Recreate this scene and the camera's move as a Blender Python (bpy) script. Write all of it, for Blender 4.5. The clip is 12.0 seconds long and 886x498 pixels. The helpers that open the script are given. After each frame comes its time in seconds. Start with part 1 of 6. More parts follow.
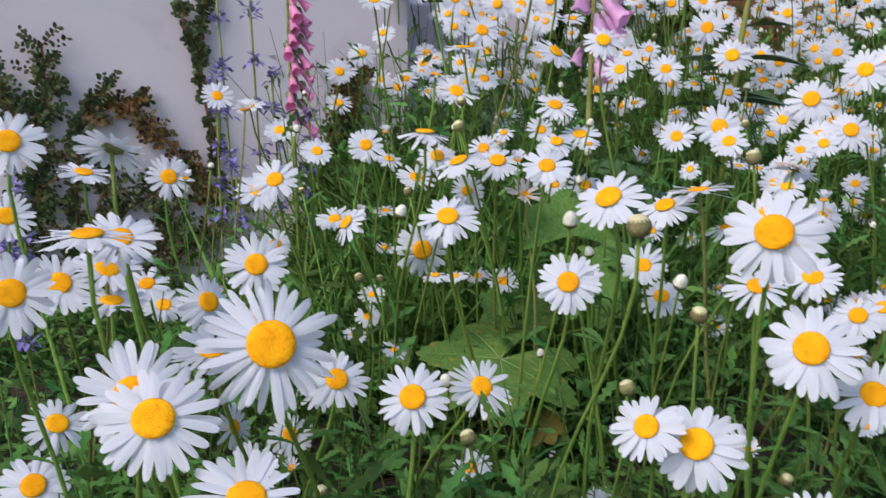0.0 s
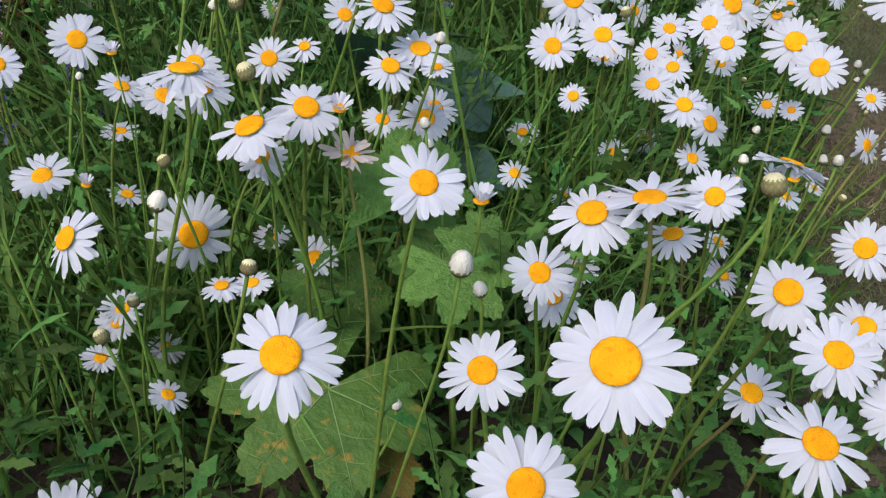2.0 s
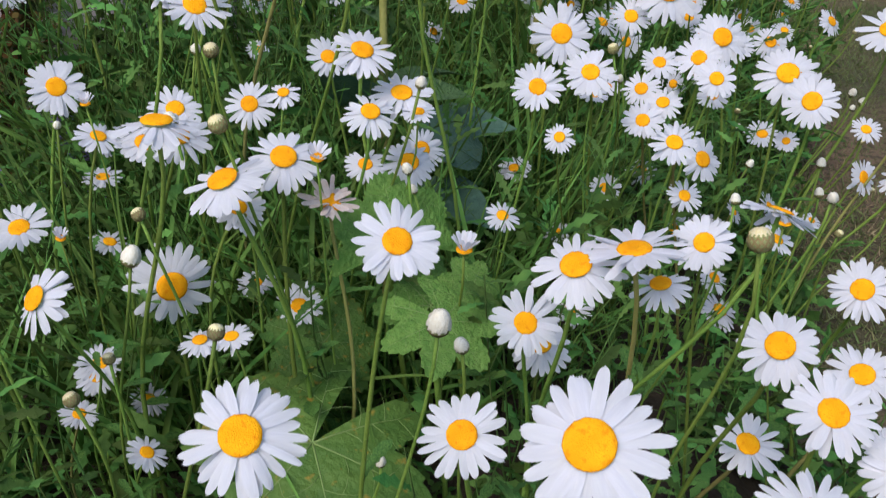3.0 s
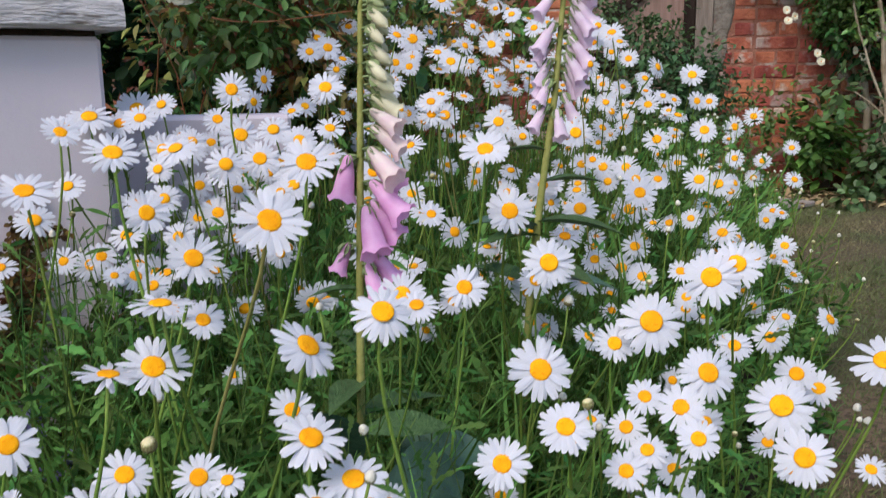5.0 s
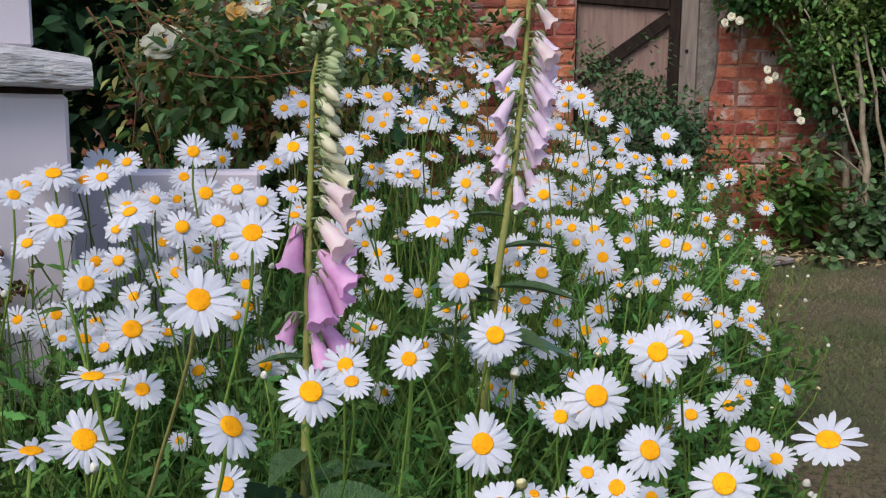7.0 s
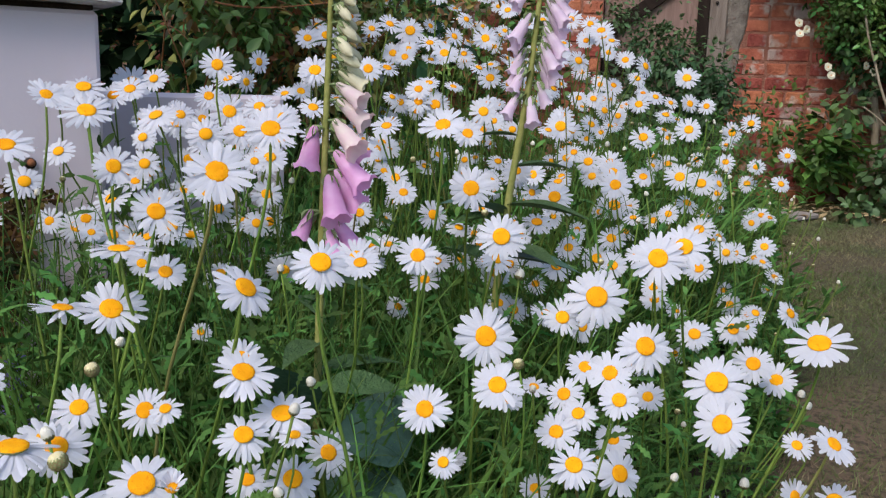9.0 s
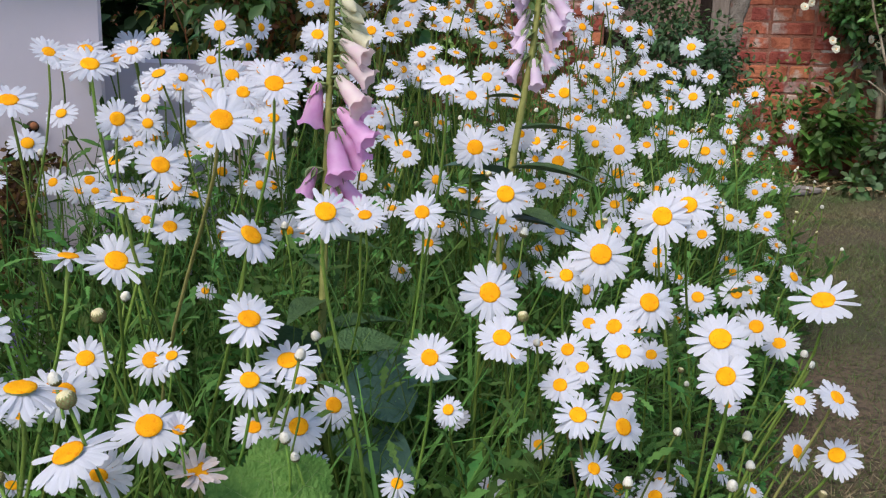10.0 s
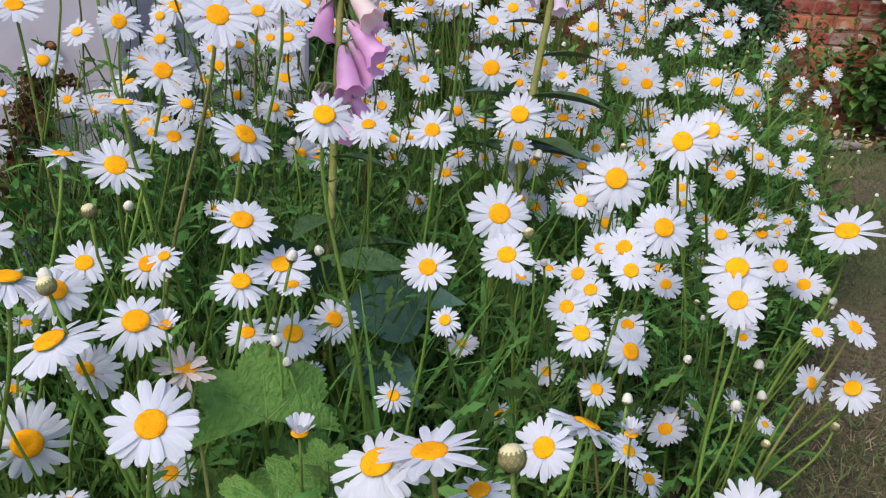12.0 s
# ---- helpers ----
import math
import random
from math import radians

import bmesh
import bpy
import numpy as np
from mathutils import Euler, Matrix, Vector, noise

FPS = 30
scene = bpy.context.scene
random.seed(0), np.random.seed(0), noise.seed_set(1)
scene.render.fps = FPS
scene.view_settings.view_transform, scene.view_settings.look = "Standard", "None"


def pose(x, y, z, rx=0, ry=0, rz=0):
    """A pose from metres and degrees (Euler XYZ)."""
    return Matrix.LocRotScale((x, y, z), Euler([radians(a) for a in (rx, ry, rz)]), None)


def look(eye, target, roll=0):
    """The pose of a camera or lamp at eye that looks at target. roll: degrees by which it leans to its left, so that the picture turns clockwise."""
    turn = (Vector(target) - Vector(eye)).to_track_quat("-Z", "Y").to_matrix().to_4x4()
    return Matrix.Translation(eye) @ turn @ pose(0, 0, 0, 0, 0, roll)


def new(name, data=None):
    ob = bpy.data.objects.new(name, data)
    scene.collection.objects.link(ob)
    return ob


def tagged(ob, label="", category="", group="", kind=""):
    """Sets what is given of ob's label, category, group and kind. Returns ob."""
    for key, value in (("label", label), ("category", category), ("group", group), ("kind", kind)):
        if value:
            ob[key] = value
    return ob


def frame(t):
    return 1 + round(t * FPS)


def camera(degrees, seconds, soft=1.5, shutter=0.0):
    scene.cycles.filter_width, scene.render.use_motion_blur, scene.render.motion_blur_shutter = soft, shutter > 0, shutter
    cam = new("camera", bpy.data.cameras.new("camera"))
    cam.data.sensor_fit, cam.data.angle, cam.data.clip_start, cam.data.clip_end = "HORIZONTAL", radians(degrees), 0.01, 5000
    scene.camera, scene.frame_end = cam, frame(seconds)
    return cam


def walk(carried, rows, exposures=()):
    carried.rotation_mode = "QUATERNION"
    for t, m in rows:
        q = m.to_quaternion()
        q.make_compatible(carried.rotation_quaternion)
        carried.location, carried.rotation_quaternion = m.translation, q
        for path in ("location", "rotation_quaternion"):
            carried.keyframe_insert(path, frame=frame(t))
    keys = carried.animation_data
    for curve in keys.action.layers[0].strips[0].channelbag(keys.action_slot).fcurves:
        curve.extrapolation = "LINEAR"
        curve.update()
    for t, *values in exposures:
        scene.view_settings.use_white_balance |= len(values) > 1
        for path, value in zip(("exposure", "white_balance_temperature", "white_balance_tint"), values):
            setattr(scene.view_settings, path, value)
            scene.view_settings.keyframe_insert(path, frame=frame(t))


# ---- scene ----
cam = camera(53.7, 12.0, soft=1.2, shutter=0.27)
# seconds, place, turn
PATH = [
    (0.0, -0.0009, -0.0015, 0.4497, 77.65, 1.17, -0.08),
    (0.5, 0.0177, 0.0334, 0.4558, 73.09, 1.88, -3.77),
    (1.0, -0.0149, 0.1812, 0.4606, 68.70, 1.62, -9.55),
    (1.5, -0.0212, 0.2928, 0.5056, 64.60, -0.17, -14.83),
    (2.0, -0.0228, 0.3336, 0.5229, 62.97, -0.85, -16.91),
    (2.5, -0.0069, 0.3433, 0.5218, 63.02, -0.57, -17.42),
    (2.7, -0.0064, 0.3457, 0.5242, 63.36, -0.25, -17.48),
    (4.3, 0.0366, 0.3794, 0.5787, 73.58, 0.52, -14.43),
    (4.5, 0.0437, 0.3849, 0.5886, 75.11, 0.55, -14.40),
    (5.0, 0.0601, 0.4001, 0.6225, 78.95, 0.71, -15.56),
    (5.5, 0.0792, 0.4023, 0.6467, 81.22, 0.19, -16.43),
    (6.0, 0.0901, 0.3998, 0.6529, 81.90, -0.25, -16.28),
    (6.5, 0.0950, 0.3953, 0.6540, 82.00, -0.47, -16.05),
    (6.7, 0.0970, 0.3932, 0.6534, 81.97, -0.45, -16.07),
    (8.3, 0.1093, 0.3486, 0.6150, 80.70, -1.21, -14.76),
    (8.5, 0.1082, 0.3455, 0.6109, 80.50, -1.16, -14.68),
    (9.0, 0.1048, 0.3384, 0.5989, 79.15, -1.56, -14.10),
    (9.5, 0.1015, 0.3321, 0.5839, 78.33, -1.61, -13.98),
    (10.0, 0.1021, 0.3345, 0.5771, 77.79, -1.53, -13.98),
    (10.5, 0.1105, 0.3397, 0.5723, 76.70, -1.70, -13.26),
    (11.0, 0.1186, 0.3364, 0.5615, 75.65, -2.16, -12.16),
    (11.5, 0.1272, 0.3378, 0.5477, 75.17, -2.35, -11.65),
    (12.0, 0.1301, 0.3395, 0.5403, 74.77, -2.35, -11.46),
]
walk(cam, [(t, pose(x, y, z, rx, ry, rz)) for t, x, y, z, rx, ry, rz in PATH],
     [(0.0, 0.60), (1.5, 0.54), (2.7, 0.54), (4.3, 0.61), (5.2, 0.58), (6.4, 0.52), (8.6, 0.52), (10.0, 0.57), (12.0, 0.60)])

# ---- world, sun ----
world = bpy.data.worlds.new("sky")
scene.world = world
world.use_nodes = True
wn = world.node_tree.nodes
sky = wn.new("ShaderNodeTexSky")
sky.sky_type = "NISHITA"
sky.sun_disc = False
sky.sun_elevation = radians(48)
sky.sun_rotation = radians(228)
world.node_tree.links.new(sky.outputs[0], wn["Background"].inputs[0])
wn["Background"].inputs[1].default_value = 0.14
sun = new("sun", bpy.data.lights.new("sun", "SUN"))
sun.data.energy, sun.data.angle, sun.data.color = 2.0, radians(32), (1.0, 0.935, 0.895)
sun.matrix_world = look((-2.3, -1.15, 4.25), (0.2, 1.3, 0.3))


# ---- materials ----
def surface(name, a, b, scale=6.0, rough=0.6, bump=0.0, bump_scale=120.0, third=None, third_scale=40.0, third_cut=0.6,
            vary=0.0, glow_through=0.0, through_colour=None, island=False, metal=0.0, stretch=(1, 1, 1), spec=0.4, world_grain=False):
    m = bpy.data.materials.new(name)
    m.use_nodes = True
    n, l = m.node_tree.nodes, m.node_tree.links
    bsdf, out = n["Principled BSDF"], n["Material Output"]
    tc, mp = n.new("ShaderNodeTexCoord"), n.new("ShaderNodeMapping")
    mp.inputs["Scale"].default_value = stretch
    l.new(n.new("ShaderNodeNewGeometry").outputs["Position"] if world_grain else tc.outputs["Object"], mp.inputs[0])
    n1 = n.new("ShaderNodeTexNoise")
    n1.inputs["Scale"].default_value, n1.inputs["Detail"].default_value = scale, 6
    l.new(mp.outputs[0], n1.inputs["Vector"])
    ramp = n.new("ShaderNodeValToRGB")
    ramp.color_ramp.elements[0].position, ramp.color_ramp.elements[1].position = 0.32, 0.68
    ramp.color_ramp.elements[0].color, ramp.color_ramp.elements[1].color = (*a, 1), (*b, 1)
    l.new(n1.outputs[0], ramp.inputs[0])
    colour = ramp.outputs[0]
    if third:
        n2 = n.new("ShaderNodeTexNoise")
        n2.inputs["Scale"].default_value, n2.inputs["Detail"].default_value = third_scale, 5
        l.new(mp.outputs[0], n2.inputs["Vector"])
        cut = n.new("ShaderNodeMapRange")
        cut.inputs[1].default_value, cut.inputs[2].default_value = third_cut, third_cut + 0.1
        l.new(n2.outputs[0], cut.inputs[0])
        mx = n.new("ShaderNodeMix")
        mx.data_type = "RGBA"
        l.new(cut.outputs[0], mx.inputs[0])
        l.new(colour, mx.inputs[6])
        mx.inputs[7].default_value = (*third, 1)
        colour = mx.outputs[2]
    if vary:
        if island:
            src = n.new("ShaderNodeNewGeometry").outputs["Random Per Island"]
        else:
            src = n.new("ShaderNodeObjectInfo").outputs["Random"]
        hs, r1, r2 = n.new("ShaderNodeHueSaturation"), n.new("ShaderNodeMapRange"), n.new("ShaderNodeMapRange")
        r1.inputs[3].default_value, r1.inputs[4].default_value = 1 - vary, 1 + vary
        r2.inputs[3].default_value, r2.inputs[4].default_value = 0.5 - vary * 0.05, 0.5 + vary * 0.05
        l.new(src, r1.inputs[0])
        l.new(src, r2.inputs[0])
        l.new(r1.outputs[0], hs.inputs["Value"])
        l.new(r2.outputs[0], hs.inputs["Hue"])
        l.new(colour, hs.inputs["Color"])
        colour = hs.outputs[0]
    l.new(colour, bsdf.inputs["Base Color"])
    bsdf.inputs["Roughness"].default_value = rough
    bsdf.inputs["Metallic"].default_value = metal
    bsdf.inputs["Specular IOR Level"].default_value = spec
    if bump:
        nb, bp = n.new("ShaderNodeTexNoise"), n.new("ShaderNodeBump")
        nb.inputs["Scale"].default_value, nb.inputs["Detail"].default_value = bump_scale, 6
        l.new(mp.outputs[0], nb.inputs["Vector"])
        bp.inputs["Strength"].default_value, bp.inputs["Distance"].default_value = bump, 0.01
        l.new(nb.outputs[0], bp.inputs["Height"])
        l.new(bp.outputs[0], bsdf.inputs["Normal"])
    if glow_through:
        tr, ms = n.new("ShaderNodeBsdfTranslucent"), n.new("ShaderNodeMixShader")
        ms.inputs[0].default_value = glow_through
        if through_colour:
            tr.inputs[0].default_value = (*through_colour, 1)
        else:
            l.new(colour, tr.inputs[0])
        l.new(bsdf.outputs[0], ms.inputs[1])
        l.new(tr.outputs[0], ms.inputs[2])
        l.new(ms.outputs[0], out.inputs[0])
    return m


PETAL = surface("white_petal", (0.755, 0.755, 0.825), (0.812, 0.812, 0.868), 3, 0.55, 0.15, 14, vary=0.025, glow_through=0.46, stretch=(1, 9, 1), spec=0.2)
OLD_PETAL = surface("withered_petal", (0.78, 0.70, 0.69), (0.66, 0.53, 0.46), 2, 0.7, 0.3, 14, vary=0.06, glow_through=0.25)
DISC = surface("yellow_disc", (0.83, 0.325, 0.004), (0.89, 0.405, 0.008), 3, 0.8, 0.35, 60, third=(0.79, 0.265, 0.004), third_scale=9, third_cut=0.58, vary=0.06, spec=0.12)
STEM = surface("green_stem", (0.100, 0.185, 0.030), (0.195, 0.275, 0.052), 14, 0.55, 0.3, 300, vary=0.3, spec=0.2)
LEAF = surface("daisy_leaf", (0.038, 0.112, 0.027), (0.132, 0.240, 0.054), 25, 0.6, 0.3, 200, vary=0.5, island=True, glow_through=0.22, spec=0.12)
PALE_STEM = surface("bed_stem", (0.070, 0.148, 0.035), (0.155, 0.240, 0.065), 12, 0.6, vary=0.5, island=True, glow_through=0.15, spec=0.12)
CALYX = surface("calyx", (0.34, 0.36, 0.15), (0.21, 0.235, 0.08), 5, 0.6, 0.5, 12, vary=0.2)
OLIVE_STEM = surface("olive_stem", (0.165, 0.165, 0.045), (0.235, 0.215, 0.075), 14, 0.65, 0.3, 300, vary=0.3, spec=0.12)
HUSK = surface("brown_bract_edge", (0.24, 0.165, 0.07), (0.33, 0.25, 0.12), 3, 0.65, 0.4, 8, vary=0.2)
BUTTON = surface("button_top", (0.70, 0.60, 0.28), (0.76, 0.70, 0.48), 4, 0.7, 0.6, 9, vary=0.15)
BUD = surface("cream_bud", (0.80, 0.77, 0.68), (0.72, 0.67, 0.54), 3, 0.6, 0.4, 10, vary=0.10)
MALLOW = surface("mallow_leaf", (0.085, 0.195, 0.032), (0.150, 0.275, 0.055), 7, 0.55, 0.5, 16, vary=0.1, glow_through=0.22, spec=0.25)
MALLOW_OLD = surface("spotted_mallow_leaf", (0.068, 0.160, 0.030), (0.125, 0.230, 0.045), 3.5, 0.55, 0.4, 14, third=(0.33, 0.25, 0.04), third_scale=9, third_cut=0.60, vary=0.1, glow_through=0.22, spec=0.25)
MALLOW_RED = surface("rusty_mallow_leaf", (0.15, 0.15, 0.02), (0.24, 0.125, 0.018), 2.5, 0.6, 0.25, 8, vary=0.2, glow_through=0.2)
# near-black green: deep shade put into the leaf colour
SHADE_LEAF = surface("shade_coloured_leaf", (0.008, 0.026, 0.011), (0.026, 0.055, 0.018), 2, 0.6, vary=0.5, island=True, glow_through=0.08, spec=0.08)
JAMB = surface("lichen_grey_mortar", (0.25, 0.215, 0.18), (0.13, 0.105, 0.085), 22, 0.95, 1.0, 90, third=(0.24, 0.105, 0.07), third_scale=11, third_cut=0.585)
DARK_LEAF = surface("blue_green_leaf", (0.055, 0.12, 0.085), (0.085, 0.165, 0.105), 9, 0.5, 0.3, 18, vary=0.2, glow_through=0.1)
SOIL = surface("soil", (0.02, 0.014, 0.009), (0.05, 0.035, 0.02), 14, 0.95, 1.0, 90)
LAWN = surface("dry_lawn", (0.16, 0.105, 0.065), (0.065, 0.075, 0.03), 2.2, 0.95, 1.0, 160, third=(0.07, 0.05, 0.03), third_scale=70, third_cut=0.50)
GRASS = surface("grass_blades", (0.27, 0.20, 0.125), (0.115, 0.155, 0.055), 2.6, 0.8, vary=0.5, island=True, glow_through=0.15, spec=0.12)
WHITEWASH = surface("white_render", (0.565, 0.49, 0.53), (0.62, 0.545, 0.585), 3, 0.8, 0.10, 60, third=(0.53, 0.46, 0.49), third_scale=9, third_cut=0.62)
OLD_PAINT = surface("flaking_white_paint", (0.57, 0.54, 0.55), (0.36, 0.335, 0.335), 9, 0.8, 0.7, 34, third=(0.11, 0.085, 0.07), third_scale=11, third_cut=0.565, stretch=(1.6, 3, 9))
BRICK = surface("old_red_brick", (0.25, 0.062, 0.035), (0.47, 0.145, 0.08), 14, 0.92, 1.0, 60, third=(0.46, 0.34, 0.28), third_scale=9, third_cut=0.535, vary=0.3, world_grain=True)
BRICK_FAR = surface("old_red_brick_far", (0.32, 0.095, 0.05), (0.46, 0.16, 0.09), 10, 0.9, 0.9, 90, third=(0.34, 0.26, 0.22), third_scale=8, third_cut=0.55, vary=0.35, island=True, world_grain=True)
MORTAR = surface("lime_mortar", (0.23, 0.085, 0.055), (0.33, 0.15, 0.10), 9, 0.95, 0.9, 120, third=(0.45, 0.36, 0.30), third_scale=8, third_cut=0.56)
PLANK = surface("weathered_plank", (0.20, 0.125, 0.10), (0.285, 0.185, 0.15), 5, 0.9, 0.5, 30, vary=0.05, stretch=(10, 10, 1), spec=0.2)
TARRED = surface("dark_stained_wood", (0.014, 0.009, 0.007), (0.030, 0.020, 0.015), 6, 0.85, 0.5, 30, stretch=(6, 6, 1), spec=0.12)
POST = surface("grey_oak_post", (0.165, 0.125, 0.10), (0.25, 0.20, 0.165), 5, 0.9, 0.6, 30, stretch=(10, 10, 1))
IRON = surface("iron", (0.03, 0.025, 0.02), (0.06, 0.04, 0.03), 40, 0.6, 0.4, 100, metal=0.6)
CLIMBER = surface("climber_leaf", (0.038, 0.098, 0.024), (0.135, 0.215, 0.052), 3, 0.5, vary=0.75, island=True, glow_through=0.22, spec=0.25)
ROSE_LEAF = surface("rose_leaf", (0.046, 0.120, 0.046), (0.145, 0.215, 0.062), 2, 0.36, vary=0.65, island=True, glow_through=0.22, spec=0.3)
YOUNG_LEAF = surface("young_rose_leaf", (0.11, 0.22, 0.05), (0.22, 0.30, 0.075), 3, 0.38, vary=0.5, island=True, glow_through=0.25)
BUSH = surface("blue_green_bush_leaf", (0.035, 0.082, 0.03), (0.105, 0.165, 0.055), 2.5, 0.55, vary=0.5, island=True, glow_through=0.18)
BARK = surface("grey_bark", (0.20, 0.15, 0.09), (0.34, 0.28, 0.20), 14, 0.9, 0.7, 60)
RED_TWIG = surface("red_twig", (0.24, 0.080, 0.032), (0.34, 0.145, 0.06), 14, 0.7, 0.3, 80, spec=0.3)
COTON = surface("dark_creeper_leaf", (0.022, 0.046, 0.014), (0.088, 0.092, 0.032), 22, 0.55, vary=0.6, island=True, glow_through=0.12, spec=0.2)
COTON_RED = surface("rusty_creeper_leaf", (0.032, 0.040, 0.013), (0.150, 0.068, 0.024), 26, 0.6, vary=0.6, island=True, glow_through=0.12, spec=0.12)
COTON_TWIG = surface("brown_creeper_twig", (0.11, 0.05, 0.02), (0.17, 0.08, 0.035), 40, 0.8)
ROSE_WHITE = surface("cream_rose_petal", (0.90, 0.84, 0.64), (0.92, 0.88, 0.74), 8, 0.6, 0.2, 40, vary=0.04, glow_through=0.35)
ROSE_YELLOW = surface("yellow_rose_petal", (0.75, 0.42, 0.10), (0.80, 0.52, 0.16), 10, 0.6, 0.2, 40, vary=0.1, glow_through=0.2)
BELL_PINK = surface("mauve_bell", (0.75, 0.33, 0.65), (0.84, 0.50, 0.76), 3, 0.5, 0.15, 60, vary=0.08, glow_through=0.4)
BELL_PALE = surface("pale_pink_bell", (0.86, 0.62, 0.68), (0.88, 0.75, 0.70), 3, 0.5, 0.15, 60, vary=0.08, glow_through=0.4)
BELL_LILAC = surface("pale_lilac_bell", (0.78, 0.58, 0.75), (0.86, 0.71, 0.81), 3, 0.5, 0.15, 60, vary=0.08, glow_through=0.4)
BELL_CREAM = surface("cream_bell", (0.74, 0.69, 0.43), (0.79, 0.74, 0.55), 30, 0.5, 0.15, 60, vary=0.08, glow_through=0.3)
BELL_MAGENTA = surface("magenta_bell", (0.76, 0.17, 0.44), (0.84, 0.34, 0.56), 3, 0.5, 0.15, 60, vary=0.1, glow_through=0.3)
BELL_GREEN = surface("green_flower_bud", (0.27, 0.35, 0.15), (0.42, 0.47, 0.25), 40, 0.6, 0.2, 60, vary=0.15, glow_through=0.2)
SEPAL = surface("sepal", (0.175, 0.245, 0.095), (0.27, 0.33, 0.145), 40, 0.6, 0.2, 60, vary=0.15, glow_through=0.2)
FOX_GREEN = surface("foxglove_leaf", (0.05, 0.10, 0.035), (0.09, 0.16, 0.055), 9, 0.6, 0.6, 30, vary=0.2, glow_through=0.12, spec=0.25)
FOX_STEM = surface("foxglove_stem", (0.185, 0.200, 0.050), (0.27, 0.265, 0.080), 60, 0.65, 0.3, 200, spec=0.2)
BLUE = surface("violet_blue_floret", (0.19, 0.16, 0.40), (0.30, 0.26, 0.54), 40, 0.6, vary=0.3, island=True, glow_through=0.2)
REDDISH = surface("reddish_young_leaf", (0.30, 0.085, 0.032), (0.22, 0.19, 0.055), 3, 0.42, vary=0.5, island=True, glow_through=0.25)
STRAW = surface("dry_leaf_litter", (0.26, 0.17, 0.08), (0.36, 0.27, 0.15), 20, 0.9, vary=0.4, island=True)
RUSTY = surface("olive_brown_leaf", (0.17, 0.14, 0.042), (0.25, 0.235, 0.065), 3, 0.45, vary=0.6, island=True, glow_through=0.22, spec=0.3)
LAWN_GREEN = surface("soft_lawn_grass", (0.075, 0.120, 0.038), (0.15, 0.165, 0.065), 4, 0.8, vary=0.4, island=True, glow_through=0.2, spec=0.15)
GRASSY = surface("bed_grass", (0.068, 0.155, 0.032), (0.165, 0.285, 0.062), 6, 0.6, vary=0.45, island=True, glow_through=0.25, spec=0.12)
PAVING = surface("grey_paving", (0.20, 0.17, 0.15), (0.28, 0.24, 0.21), 8, 0.9, 0.6, 60)


def florets(m, cells):
    """Fine packed bumps of tiny florets."""
    n, l = m.node_tree.nodes, m.node_tree.links
    tc, vo, bp = n.new("ShaderNodeTexCoord"), n.new("ShaderNodeTexVoronoi"), n.new("ShaderNodeBump")
    vo.inputs["Scale"].default_value = cells
    bp.invert = True
    bp.inputs["Strength"].default_value, bp.inputs["Distance"].default_value = 0.5, 0.0007
    l.new(tc.outputs["Object"], vo.inputs["Vector"])
    l.new(vo.outputs["Distance"], bp.inputs["Height"])
    l.new(bp.outputs[0], n["Principled BSDF"].inputs["Normal"])


florets(DISC, 34)
florets(BUTTON, 9)


# ---- mesh helpers ----
def mesh_of(name, verts, faces, material, smooth=True):
    me = bpy.data.meshes.new(name)
    me.from_pydata([tuple(v) for v in verts], [], faces)
    if smooth:
        me.polygons.foreach_set("use_smooth", [True] * len(me.polygons))
    me.materials.append(material)
    me.update()
    return me


def part(name, me, parent, m=None, label=""):
    ob = new(name, me)
    ob.parent = parent
    if m is not None:
        ob.matrix_basis = m
    if label:
        ob["label"] = label
    return ob


def thing(name, place, label, category, group="", kind=""):
    ob = new(name)
    ob.empty_display_size = 0.02
    ob.location = place
    return tagged(ob, label, category, group, kind)


def box_mesh(name, lo, hi, material, bevel=0.003, wobble=0.0):
    bm = bmesh.new()
    bmesh.ops.create_cube(bm, size=1)
    for v in bm.verts:
        v.co = Vector([lo[i] + (v.co[i] + 0.5) * (hi[i] - lo[i]) for i in range(3)])
        if wobble:
            v.co += Vector([random.uniform(-wobble, wobble) for _ in range(3)])
    if bevel:
        bmesh.ops.bevel(bm, geom=bm.edges[:], offset=bevel, segments=1, affect="EDGES")
    me = bpy.data.meshes.new(name)
    bm.to_mesh(me)
    bm.free()
    me.materials.append(material)
    return me


def tube_geometry(points, radii, sides=6):
    pts = [Vector(p) for p in points]
    verts, faces = [], []
    side = Vector((1, 0, 0))
    for i, p in enumerate(pts):
        d = (pts[min(i + 1, len(pts) - 1)] - pts[max(i - 1, 0)]).normalized()
        a = side - d * side.dot(d)
        if a.length < 0.1:
            a = Vector((0, 1, 0)) - d * d.y
        a.normalize()
        b = d.cross(a)
        r = radii[i] if isinstance(radii, (list, tuple)) else radii
        for k in range(sides):
            w = 2 * math.pi * k / sides
            verts.append(p + (a * math.cos(w) + b * math.sin(w)) * r)
    for i in range(len(pts) - 1):
        for k in range(sides):
            k2 = (k + 1) % sides
            faces.append((i * sides + k, i * sides + k2, (i + 1) * sides + k2, (i + 1) * sides + k))
    faces.append(tuple(range(sides))[::-1])
    faces.append(tuple((len(pts) - 1) * sides + k for k in range(sides)))
    return verts, faces


def tube(name, points, radii, material, sides=6):
    return mesh_of(name, *tube_geometry(points, radii, sides), material)


